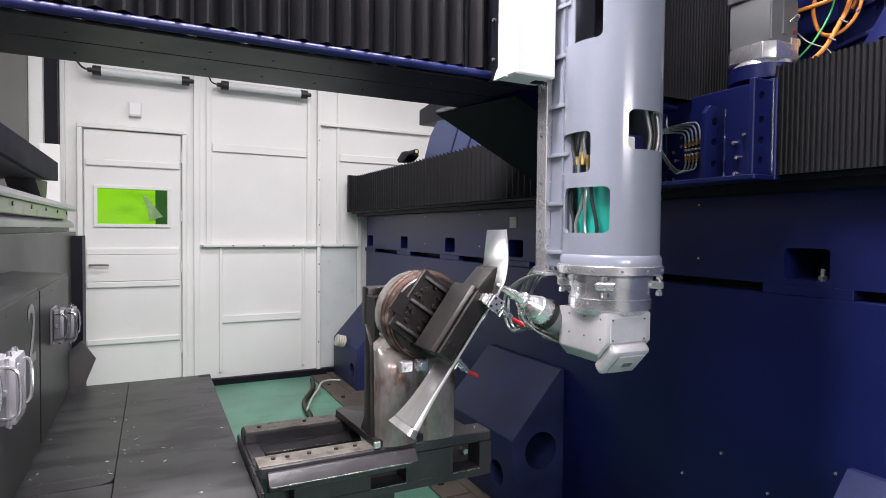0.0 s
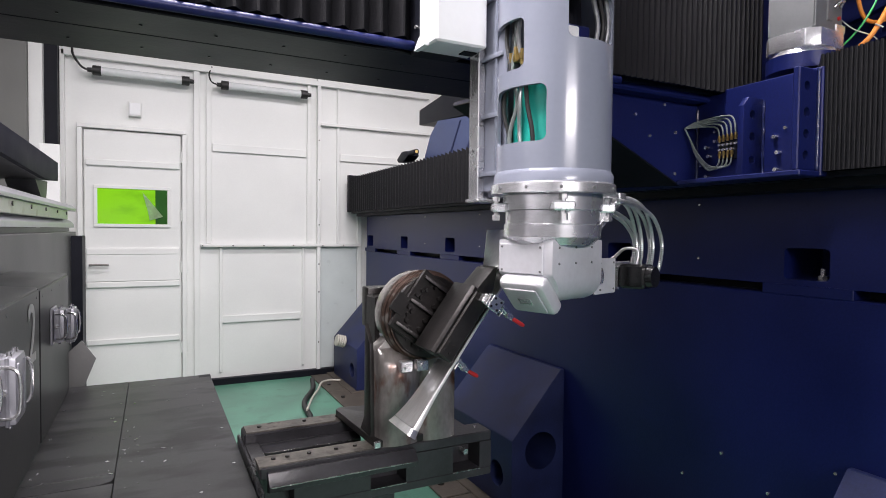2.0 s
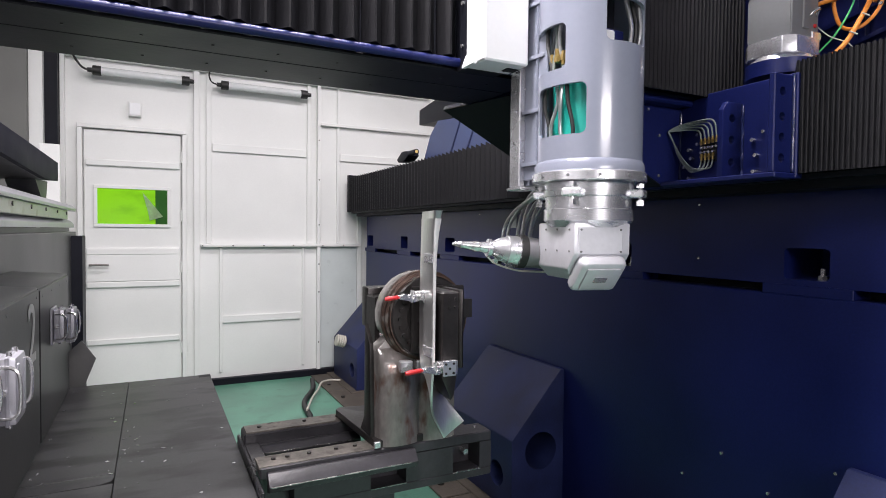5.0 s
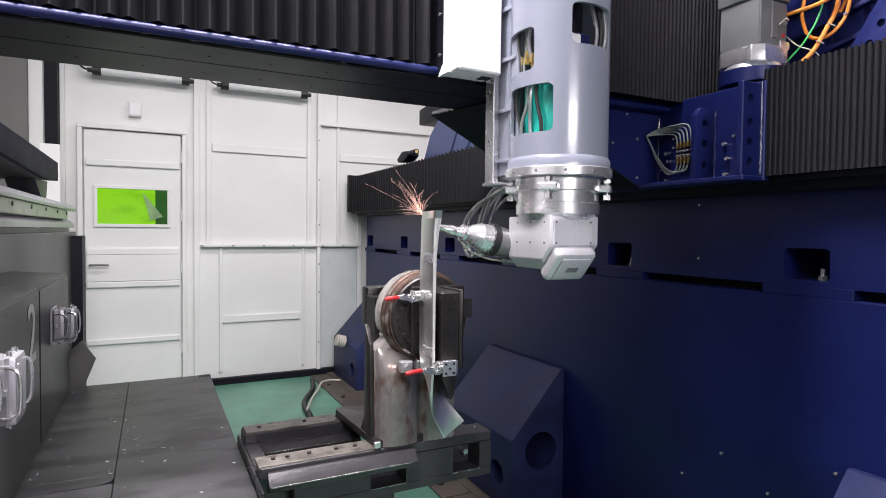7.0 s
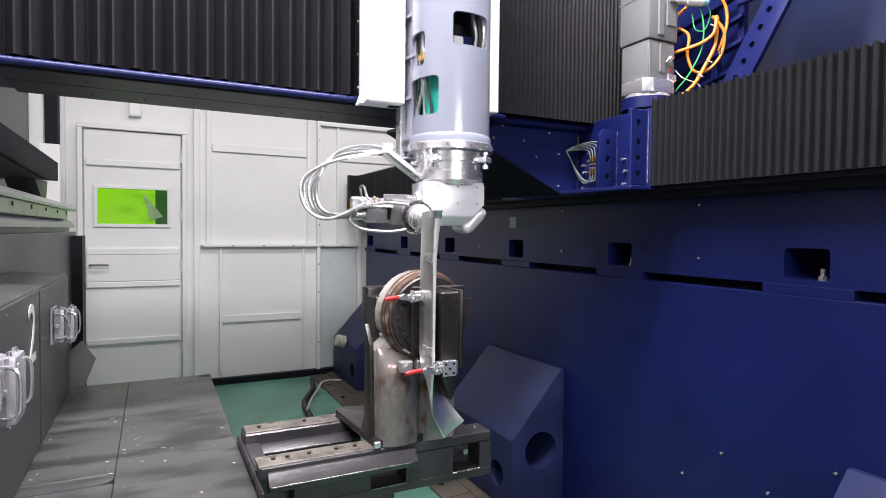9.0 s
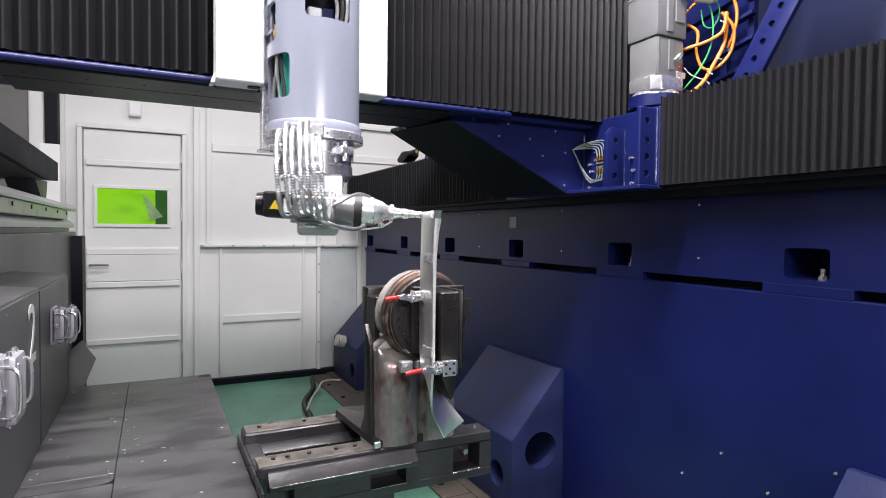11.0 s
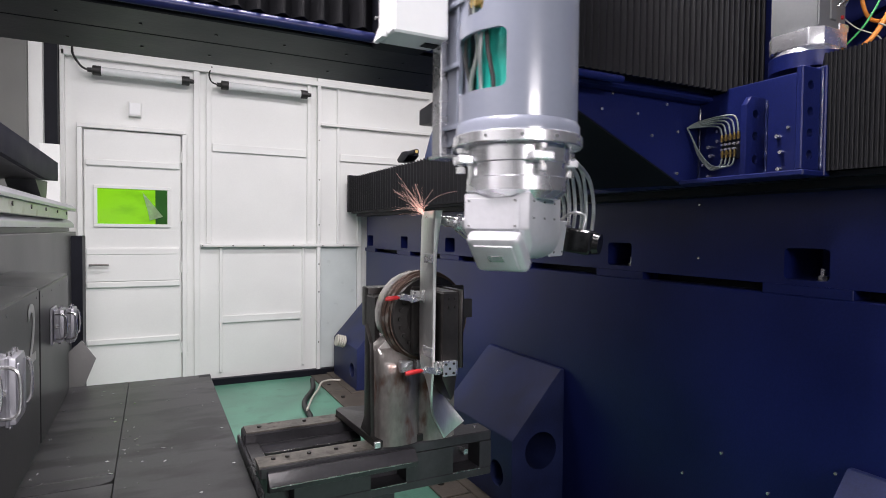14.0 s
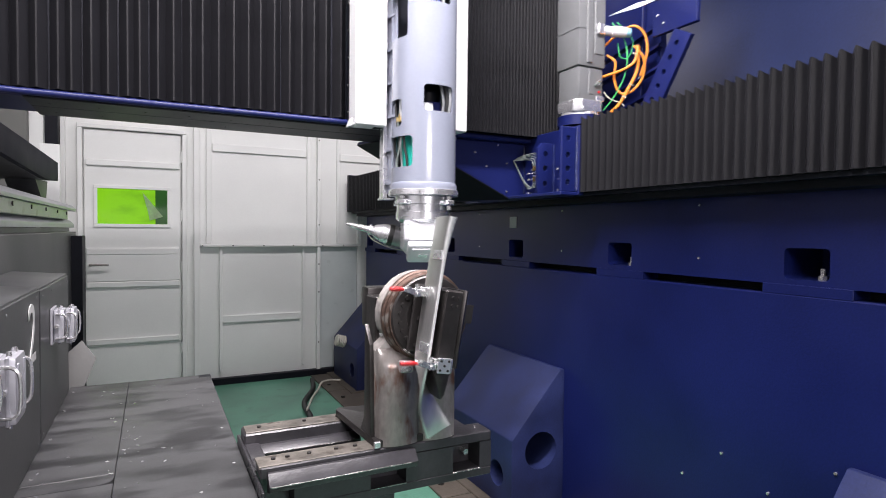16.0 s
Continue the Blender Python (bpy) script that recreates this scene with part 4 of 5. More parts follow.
made("adapter_ring", ALU, motor, lambda bm: cyl(bm, (0, 0, 0.0425), (0, 0, 1), 0.088, 0.080, 0.015, 40))
made("base_plate", ALU, motor, lambda bm: prism(bm, [(-0.079, -0.052), (-0.052, -0.079), (0.052, -0.079), (0.079, -0.052), (0.079, 0.052), (0.052, 0.079), (-0.052, 0.079), (-0.079, 0.052)], "z", 0.058, 0.105, 0.003))
made("gearbox", MOTOR_GREY, motor, lambda bm: [box(bm, -0.067, 0.067, -0.067, 0.067, 0.1055, 0.245, 0.010, 2), box(bm, -0.012, 0.018, -0.0705, -0.06, 0.13, 0.24, 0.003), box(bm, -0.062, -0.054, -0.069, -0.06, 0.11, 0.24, 0.001)])
made("motor_body", MOTOR_GREY, motor, lambda bm: [box(bm, -0.073, 0.073, -0.073, 0.073, 0.246, 0.56, 0.008, 2), box(bm, -0.03, 0.0, -0.079, -0.07, 0.26, 0.56, 0.003), box(bm, 0.012, 0.06, -0.077, -0.07, 0.30, 0.56, 0.003), box(bm, -0.075, 0.075, -0.075, 0.075, 0.40, 0.404)])
made("eye_bolt", CHROME, motor, lambda bm: pipe(bm, [(0.02, -0.070, 0.17), (0.03, -0.08, 0.185), (0.045, -0.08, 0.19), (0.05, -0.070, 0.175)], 0.004, 8, 4))
made("indicator", RED, motor, lambda bm: cyl(bm, (0.045, -0.067, 0.145), (0, -1, 0), 0.006, 0.005, 0.004, 12))
made("socket", ALU, motor, lambda bm: box(bm, 0.03, 0.076, -0.07, -0.02, 0.106, 0.13, 0.003))
made("socket", ALU, motor, lambda bm: box(bm, 0.02, 0.06, -0.09, -0.0735, 0.385, 0.43, 0.003))
made("plug", ALU_MATT, motor, lambda bm: lathe(bm, (0.04, -0.06, 0.41), (0.72, -0.5, -0.12), [(0, 0.02), (0.06, 0.02), (0.065, 0.024), (0.12, 0.022)], 18))
made("plug_tip", surface("pale_blue_plug", (0.25, 0.50, 0.60), 0.4), motor, lambda bm: lathe(bm, (0.127, -0.12, 0.396), (0.72, -0.5, -0.12), [(0, 0.021), (0.03, 0.019), (0.035, 0.010)], 18))


def beside(u, v, d=0.0):
    """A point u to the side of the motor, v up, d behind its front corner."""
    return (u * 0.766 + d * 0.643, -u * 0.643 + d * 0.766, v)


CABLES = [
    (ORANGE, 0.0075, [(0.22, 0.34, 0), (0.262, 0.28, 0), (0.255, 0.20, 0.01), (0.21, 0.147, 0.01), (0.165, 0.15, 0.02), (0.142, 0.21, 0.02), (0.145, 0.28, 0.02), (0.11, 0.315, 0.03)]),
    (ORANGE, 0.0085, [(0.235, 0.34, 0), (0.225, 0.275, -0.01), (0.18, 0.24, -0.01), (0.11, 0.222, 0.01), (0.06, 0.215, 0.03)]),
    (ORANGE, 0.0095, [(0.24, 0.34, 0.01), (0.235, 0.24, 0.01), (0.20, 0.16, 0.0), (0.16, 0.09, 0.0), (0.11, 0.05, 0.02), (0.07, 0.035, 0.05)]),
    (ORANGE, 0.0075, [(0.10, 0.36, 0.05), (0.16, 0.41, 0.04), (0.22, 0.43, 0.02), (0.265, 0.39, 0.02), (0.275, 0.31, 0.02), (0.25, 0.22, 0.03)]),
    (CABLE_GREEN, 0.004, [(0.13, 0.45, 0.02), (0.185, 0.36, 0.01), (0.19, 0.24, 0.0), (0.15, 0.14, 0.0), (0.10, 0.075, 0.02)]),
    (CABLE_GREEN, 0.0035, [(0.15, 0.45, 0.02), (0.215, 0.37, 0.02), (0.20, 0.30, 0.02), (0.165, 0.30, 0.01), (0.155, 0.36, 0.02)]),
    (CABLE_WHITE, 0.0025, [(0.10, 0.155, 0.02), (0.125, 0.12, 0.0), (0.17, 0.10, 0.0), (0.185, 0.085, 0.0)]),
]
for mat, rr, pts in CABLES:
    made("cable", mat, motor, lambda bm: pipe(bm, [beside(*p) for p in pts], rr * 0.72, 10, 8))
for u, v in ((0.215, 0.17), (0.185, 0.12), (0.225, 0.30)):
    made("cable_tie", CABLE_WHITE, motor, lambda bm: cyl(bm, beside(u - 0.012, v + 0.008, -0.01), (1, -0.8, -0.6), 0.0022, 0.0022, 0.022, 8))

# bracing that rides behind the motor
brace = thing("saddle_brace", "navy perforated steel brace beside the drive motor", "brace")
diagonal = made("diagonal", BLUE, brace, lambda bm: prism(bm, [(-0.105, 0.03), (-0.216, 0.03), (-0.375, 0.289), (-0.294, 0.335)], "x", 0.145, 0.165, 0.002), "navy diagonal bar with round holes")
bores = bmesh.new()
for k in range(5):
    cyl(bores, (0.12, -0.185 - 0.030 * k, 0.075 + 0.05 * k), (1, 0, 0), 0.011, 0.011, 0.08, 18)
cut(diagonal, bores)
made("head_plate", BLUE, brace, lambda bm: box(bm, 0.145, 0.165, -0.40, -0.18, 0.33, 0.62, 0.003))
made("back_plate", BLUE, brace, lambda bm: box(bm, 0.27, 0.285, -0.13, 0.30, 0.0, 0.75, 0.003))
for z in (0.10, 0.19, 0.28, 0.37):
    made("cross_bar", BLUE, brace, lambda bm: prism(bm, [(0.20, z - 0.05), (-0.16, z + 0.03), (-0.16, z + 0.044), (0.20, z - 0.036)], "x", 0.205, 0.235, 0.002))
for y in (-0.02, -0.13):
    made("upright", BLUE, brace, lambda bm: box(bm, 0.24, 0.265, y - 0.012, y + 0.012, 0.0, 0.70, 0.002))
made("top_sheet", WHITE_COVER, brace, lambda bm: prism(bm, [(0.075, 0.50), (-0.10, 0.50), (-0.24, 0.475), (-0.10, 0.478)], "x", 0.14, 0.144), "pale sheet metal strip")
for y, z in ((-0.24, 0.37), (-0.21, 0.41), (-0.30, 0.45), (-0.25, 0.50), (-0.12, 0.18)):
    shared("brace_bolt", BOLT_BRIGHT, brace, pose(0.145, y, z) @ TO_LEFT)

# carriage covers
carriage = thing("carriage", "white sheet metal carriage cover on the gantry beam", "carriage")
made("cover", WHITE_COVER, carriage, lambda bm: box(bm, -0.234, -0.113, 0.085, 0.172, 1.692, 2.75, 0.004))
made("cover_frame", BLACK, carriage, lambda bm: box(bm, -0.224, -0.1125, 0.1725, 0.240, 1.70, 2.75, 0.002))
made("cover_lip", WHITE_COVER, carriage, lambda bm: prism(bm, [(-0.246, 1.690), (-0.2345, 1.690), (-0.2345, 1.722)], "y", 0.12, 0.172, 0.001))
made("cover_notch", BLACK, carriage, lambda bm: box(bm, -0.15, -0.118, 0.12, 0.145, 1.6895, 1.6918))
made("side_cover", WHITE_COVER, carriage, lambda bm: box(bm, 0.158, 0.262, 0.142, 0.240, 1.712, 2.75, 0.004))
made("slide_plate", BLACK, carriage, lambda bm: box(bm, -0.112, 0.157, 0.185, 0.240, 1.72, 2.75, 0.004))
for i in range(12):
    shared("cover_screw", BOLT_BRIGHT, carriage, pose(-0.224, 0.205, 1.755 + 0.104 * i) @ TO_LEFT)

# ram: its space has the origin on the tube's axis at the bottom ring
TUBE_R = 0.1185
RING_SCREW = bolt_mesh("ring_screw", 0.0035, 0.002, MOTOR_GREY)
ram = thing("ram", "grey enamelled cylindrical ram with service windows", "machine ram")
# service windows: from and to angle, from and to height
WINDOWS = [(160, 226, 0.088, 0.197), (145, 203, 0.232, 0.330), (245, 304, 0.283, 0.375), (236, 296, 0.664, 0.76), (150, 215, 0.545, 0.70)]


def ram_tube(bm):
    n, loops = 144, []
    for r, z in ((TUBE_R, 0.012), (TUBE_R, 1.5), (TUBE_R - 0.008, 1.5), (TUBE_R - 0.008, 0.012)):
        loops.append([bm.verts.new((r * math.cos(2 * math.pi * i / n), r * math.sin(2 * math.pi * i / n), z)) for i in range(n)])
    for a, b in zip(loops, loops[1:] + loops[:1]):
        for i in range(n):
            k = (i + 1) % n
            bm.faces.new((a[i], a[k], b[k], b[i]))


tube = made("tube", TUBE_GREY, ram, ram_tube)
windows = bmesh.new()
for a0, a1, z0, z1 in WINDOWS:
    w = TUBE_R * math.sin(radians((a1 - a0) / 2))
    one = bmesh.new()
    prism(one, round_rect(-w, w, z0, z1, 0.013, 5), "x", 0.04, 0.16)
    bmesh.ops.transform(one, matrix=pose(0, 0, 0, 0, 0, (a0 + a1) / 2), verts=one.verts)
    piece = bpy.data.meshes.new("piece")
    one.to_mesh(piece)
    one.free()
    windows.from_mesh(piece)
    bpy.data.meshes.remove(piece)
cut(tube, windows)
made("bead", TUBE_GREY, ram, lambda bm: lathe(bm, (0, 0, 0.011), (0, 0, 1), [(0, 0.124), (0.016, 0.124), (0.024, 0.1195), (0.028, 0.112)], 64))
made("bottom_ring", ALU, ram, lambda bm: lathe(bm, (0, 0, -0.012), (0, 0, 1), [(0, 0.126), (0.002, 0.129), (0.020, 0.129), (0.0225, 0.126)], 64), "bright machined flange ring")
for i in range(12):
    a = 2 * math.pi * i / 12
    shared("ring_screw", RING_SCREW, ram, pose(0.1285 * math.cos(a), 0.1285 * math.sin(a), -0.001, 0, 90, math.degrees(a)))
made("inner_motor", TEAL, ram, lambda bm: cyl(bm, (0.0, 0.0, 0.06), (0, 0, 1), 0.084, 0.084, 0.16, 32), "teal motor housing inside")
made("inner_core", BLACK, ram, lambda bm: cyl(bm, (0.02, 0.02, 0.23), (0, 0, 1), 0.05, 0.05, 1.2, 24))
rng = random.Random(8)
for i in range(5):
    a = radians(152 + 14 * i)
    made("inner_cable", (HOSE_METAL, CABLE_BLACK, HOSE_GREY)[i % 3], ram, lambda bm: pipe(bm, [((0.099 + rng.uniform(-0.006, 0.006)) * math.cos(a + rng.uniform(-0.15, 0.15)), (0.099 + rng.uniform(-0.006, 0.006)) * math.sin(a + rng.uniform(-0.15, 0.15)), z) for z in (0.02, 0.1, 0.17, 0.24, 0.31, 0.4)], 0.0045, 8, 5))
for i in range(4):
    a = radians(172 + 11 * i)
    made("inner_fitting", BRASS, ram, lambda bm: [cyl(bm, (0.098 * math.cos(a), 0.098 * math.sin(a), 0.245 + 0.008 * (i % 2)), (0, 0, 1), 0.006, 0.006, 0.03, 8), cyl(bm, (0.098 * math.cos(a), 0.098 * math.sin(a), 0.255), (0, 0, 1), 0.008, 0.008, 0.012, 6)])
made("back_plate", TUBE_GREY, ram, lambda bm: box(bm, -0.089, 0.12, 0.112, 0.135, -0.012, 1.5, 0.003))
made("side_plate", TUBE_GREY, ram, lambda bm: box(bm, -0.096, -0.0895, 0.035, 0.135, 0.0, 1.5, 0.002))
made("slide_rail", ALU, ram, lambda bm: box(bm, -0.114, -0.0965, 0.118, 0.160, -0.015, 1.5, 0.002), "bright ground slide rail")
made("slide_rail", ALU, ram, lambda bm: box(bm, 0.10, 0.125, 0.136, 0.155, -0.01, 1.5, 0.002))
made("stop", ALU, ram, lambda bm: box(bm, -0.122, -0.075, 0.10, 0.16, -0.024, -0.0155, 0.002))
RAM_WELD = surface("painted_grey_weld", (0.24, 0.26, 0.32), 0.15, vary=0.1, scale=60.0, bump=0.4, fine=300)
made("weld", RAM_WELD, ram, lambda bm: weld_bead(bm, (-0.098, 0.070, 0.02), (-0.098, 0.070, 1.4), 0.004))
for i in range(11):
    z = 0.032 + 0.1245 * i
    made("rail_clamp", TUBE_GREY, ram, lambda bm: prism(bm, [(-0.110, 0.115), (-0.0965, 0.115), (-0.0965, 0.045), (-0.102, 0.05)], "z", z, z + 0.010, 0.002))
    shared("rail_bolt", RING_SCREW, ram, pose(-0.114, 0.14, z + 0.06) @ TO_LEFT)
made("inner_box", WHITE_COVER, ram, lambda bm: box(bm, -0.035, 0.0, -0.08, -0.03, 0.285, 0.318, 0.003), "white connector box inside")
made("inner_block", BLUE, ram, lambda bm: box(bm, -0.02, 0.035, -0.07, -0.045, 0.25, 0.325, 0.003))
for i in range(3):
    made("inner_cable", (HOSE_METAL, CABLE_BLACK, HOSE_METAL)[i], ram, lambda bm: pipe(bm, [(0.03 + 0.012 * i, -0.08, 0.26), (0.035 + 0.013 * i, -0.092, 0.32), (0.025 + 0.016 * i, -0.082, 0.40), (0.03, -0.08, 0.5)], 0.005, 8, 6))
for i in range(4):
    made("inner_cable", (HOSE_METAL, CABLE_BLUE, CABLE_BLUE, HOSE_METAL)[i], ram, lambda bm: pipe(bm, [(-0.03 + 0.016 * i, -0.075, 0.60), (-0.025 + 0.018 * i, -0.095, 0.68), (-0.03 + 0.013 * i, -0.09, 0.75), (-0.02, -0.08, 0.85)], 0.005, 8, 6))

# ---- cutting head: x along the nozzle, +y towards the cap, -y towards the torch; origin as the ram ----
head = thing("cutting_head", "bright aluminium five-axis laser cutting head", "cutting head")
made("collar", ALU, head, lambda bm: lathe(bm, (0, 0, -0.0125), (0, 0, -1), [(0, 0.104), (0.03, 0.104), (0.032, 0.098), (0.058, 0.098), (0.060, 0.101), (0.085, 0.101), (0.088, 0.097), (0.10, 0.085)], 64))
for k in range(4):
    a = 45 + 90 * k
    lug = made("lug", ALU, head, lambda bm: box(bm, 0.095, 0.128, -0.022, 0.022, -0.046, -0.028, 0.003))
    lug.matrix_basis = pose(0, 0, 0, 0, 0, a)
    made("lug_bolt", CHROME, lug, lambda bm: [cyl(bm, (0.118, 0.0, -0.06), (0, 0, 1), 0.005, 0.005, 0.046, 10), cyl(bm, (0.118, 0.0, -0.064), (0, 0, 1), 0.009, 0.009, 0.012, 6), cyl(bm, (0.118, 0.0, -0.024), (0, 0, 1), 0.009, 0.009, 0.009, 6)])


def yoke_shape(bm):
    """Cast body: flat on the nozzle side, round below on the other, cut obliquely under the cap."""
    arc = [(-0.010 + 0.050 * math.cos(radians(a)), -0.182 + 0.050 * math.sin(radians(a))) for a in range(-90, -186, -8)]
    prism(bm, [(0.076, -0.103), (0.076, -0.205), (0.052, -0.232)] + arc + [(-0.060, -0.103)], "y", -0.104, 0.082)
    geom = bm.verts[:] + bm.edges[:] + bm.faces[:]
    cut = bmesh.ops.bisect_plane(bm, geom=geom, plane_co=(0, 0.082, -0.172), plane_no=(0, 0.733, -0.680), clear_outer=True)
    bmesh.ops.edgeloop_fill(bm, edges=[e for e in cut["geom_cut"] if isinstance(e, bmesh.types.BMEdge)])
    sharp = [e for e in bm.edges if len(e.link_faces) == 2 and e.calc_face_angle(0) > 0.6]
    bmesh.ops.bevel(bm, geom=sharp, offset=0.004, segments=2, affect="EDGES", profile=0.6)


made("yoke", ALU_MATT, head, yoke_shape, "cast aluminium yoke")
made("front_panel", ALU_MATT, head, lambda bm: box(bm, -0.04, 0.068, 0.083, 0.087, -0.172, -0.112, 0.0015))
made("knuckle", ALU_MATT, head, lambda bm: lathe(bm, (0.005, -0.03, -0.175), (0, -1, 0), [(0, 0.046), (0.075, 0.046), (0.082, 0.042)], 40))
cap = made("cap", ALU_MATT, head, lambda bm: [box(bm, -0.056, 0.056, -0.046, 0.046, 0.0, 0.034, 0.016, 4), box(bm, -0.040, 0.040, -0.032, 0.032, 0.0335, 0.038, 0.003, 2)], "rounded aluminium cover cap")
cap.matrix_basis = pose(0.009, 0.048, -0.203, -133, 0, 0)
made("name_plate", ALU, cap, lambda bm: box(bm, -0.016, 0.016, -0.008, 0.008, 0.038, 0.0395, 0.0005, 1))
SCREW_S = bolt_mesh("panel_screw", 0.0024, 0.002, MOTOR_GREY)
for x in (-0.034, 0.062):
    for z in (-0.118, -0.166):
        shared("panel_screw", SCREW_S, head, pose(x, 0.087, z) @ pose(0, 0, 0, -90))
for y in (-0.06, 0.0, 0.06):
    for z in (-0.118, -0.166):
        shared("panel_screw", SCREW_S, head, pose(-0.0598, y, min(z, -0.118) if z > -0.15 else -0.15) @ TO_LEFT)
        shared("panel_screw", SCREW_S, head, pose(0.076, y, z) @ pose(0, 0, 0, 0, 90))
made("hose_arm", ALU, head, lambda bm: [prism(bm, [(-0.09, -0.10), (-0.09, -0.085), (-0.195, -0.005), (-0.205, -0.02)], "x", -0.05, 0.03, 0.002), box(bm, -0.055, 0.035, -0.215, -0.185, -0.022, 0.004, 0.002)], "bent aluminium hose bracket")

TORCH_GREY = surface("anodised_grey", (0.30, 0.30, 0.31), 0.3, metal=0.6, vary=0.15, scale=25.0)
PIVOT = (0.0, -0.12, -0.185)
torch = new("torch")
torch.parent = head
tagged(torch, "tilting laser torch with nozzle, drive and braided hoses")
made("pivot_disc", ALU, torch, lambda bm: lathe(bm, (0, 0.04, 0), (0, -1, 0), [(0, 0.05), (0.03, 0.05), (0.034, 0.045), (0.06, 0.045)], 40))
made("torch_block", TORCH_GREY, torch, lambda bm: [box(bm, -0.035, 0.06, -0.075, 0.02, -0.038, 0.038, 0.004, 2), cyl(bm, (0.06, -0.01, 0), (1, 0, 0), 0.036, 0.040, 0.045, 32)])
made("side_plate", ALU_MATT, torch, lambda bm: box(bm, -0.041, -0.0355, -0.078, 0.012, -0.040, 0.040, 0.002))
for side_y, side_z in ((-0.068, -0.03), (-0.068, 0.03), (-0.01, -0.03), (-0.01, 0.03)):
    shared("plate_screw", SCREW_S, torch, pose(-0.041, side_y, side_z) @ TO_LEFT)
made("torch_ring", CABLE_BLACK, torch, lambda bm: cyl(bm, (0.1055, -0.01, 0), (1, 0, 0), 0.042, 0.042, 0.018, 32), "black clamping ring")
made("torch_body", ALU, torch, lambda bm: lathe(bm, (0.124, -0.01, 0), (1, 0, 0), [(0, 0.037), (0.028, 0.0355), (0.030, 0.033), (0.050, 0.027), (0.060, 0.020), (0.068, 0.017), (0.070, 0.022), (0.078, 0.022), (0.080, 0.015), (0.097, 0.0125)], 40), "bright conical focusing body")
made("nozzle", CHROME, torch, lambda bm: lathe(bm, (0.2215, -0.01, 0), (1, 0, 0), [(0, 0.0125), (0.012, 0.014), (0.02, 0.011), (0.045, 0.0085), (0.05, 0.0095), (0.056, 0.0065), (0.07, 0.0035)], 24), "polished cutting nozzle")
for i in range(16):
    a = 2 * math.pi * i / 16
    shared("ring_screw", SCREW_S, torch, pose(0.1235, -0.01 + 0.0395 * math.cos(a), 0.0395 * math.sin(a), 0, 90))
made("torch_drive", surface("gloss_black", (0.012, 0.012, 0.013), 0.18, vary=0.1), torch, lambda bm: [box(bm, -0.092, -0.026, -0.172, -0.114, -0.033, 0.025, 0.012, 3), cyl(bm, (-0.092, -0.143, -0.004), (-1, 0, 0), 0.026, 0.024, 0.014, 24)], "black drive motor")
made("drive_flange", ALU, torch, lambda bm: box(bm, -0.0255, -0.0205, -0.176, -0.076, -0.037, 0.030, 0.002))
made("warning_label", YELLOW, torch, lambda bm: prism(bm, [(-0.075, -0.014), (-0.053, -0.014), (-0.064, 0.006)], "y", -0.1735, -0.1722))
made("type_label", WHITE_COVER, torch, lambda bm: box(bm, -0.046, -0.034, -0.1735, -0.1722, -0.020, 0.010, 0.0003), "white label with dark bars")
made("terminal_block", TORCH_GREY, torch, lambda bm: box(bm, -0.02, 0.06, -0.145, -0.0855, -0.032, 0.012, 0.004, 2))
made("valve_plate", ALU, torch, lambda bm: box(bm, -0.03, 0.065, -0.150, -0.070, 0.0125, 0.020, 0.002))
for i in range(4):
    made("valve", CHROME, torch, lambda bm: lathe(bm, (-0.012 + 0.02 * i, -0.146, -0.012 + 0.004 * (i % 2)), (0, -1, 0), [(0, 0.008), (0.006, 0.008), (0.007, 0.0055), (0.018, 0.0055), (0.019, 0.007), (0.024, 0.007)], 14))
    made("hose_nipple", BRASS if i == 1 else CHROME, torch, lambda bm: cyl(bm, (-0.012 + 0.02 * i, -0.11, 0.020), (0, 0, 1), 0.0055, 0.0045, 0.016, 10))
for i in range(6):
    shared("block_screw", SCREW_S, torch, pose(0.0605, -0.135 + 0.022 * (i % 3), -0.022 + 0.024 * (i // 3), 0, 90))
made("gas_line", HOSE_METAL, torch, lambda bm: pipe(bm, [(-0.01, -0.165, -0.01), (0.03, -0.185, -0.03), (0.08, -0.16, -0.045), (0.115, -0.09, -0.045), (0.13, -0.045, -0.035)], 0.0045, 8, 8), "braided gas line")
made("gas_line", HOSE_METAL, torch, lambda bm: pipe(bm, [(0.04, -0.165, -0.01), (0.075, -0.17, 0.012), (0.11, -0.10, 0.035), (0.14, -0.045, 0.034)], 0.004, 8, 8), "braided gas line")
made("sensor_cable", CABLE_WHITE, torch, lambda bm: pipe(bm, [(0.20, -0.012, -0.021), (0.175, -0.02, -0.036), (0.14, -0.03, -0.044), (0.10, -0.03, -0.049), (0.05, -0.03, -0.046), (0.0, -0.02, -0.042)], 0.0024, 8, 6))
made("sensor_eye", CHROME, torch, lambda bm: lathe(bm, (0.172, -0.02, -0.030), (0.3, -1, -0.4), [(0, 0.007), (0.008, 0.007), (0.009, 0.0045), (0.014, 0.0045)], 14))
rng = random.Random(3)
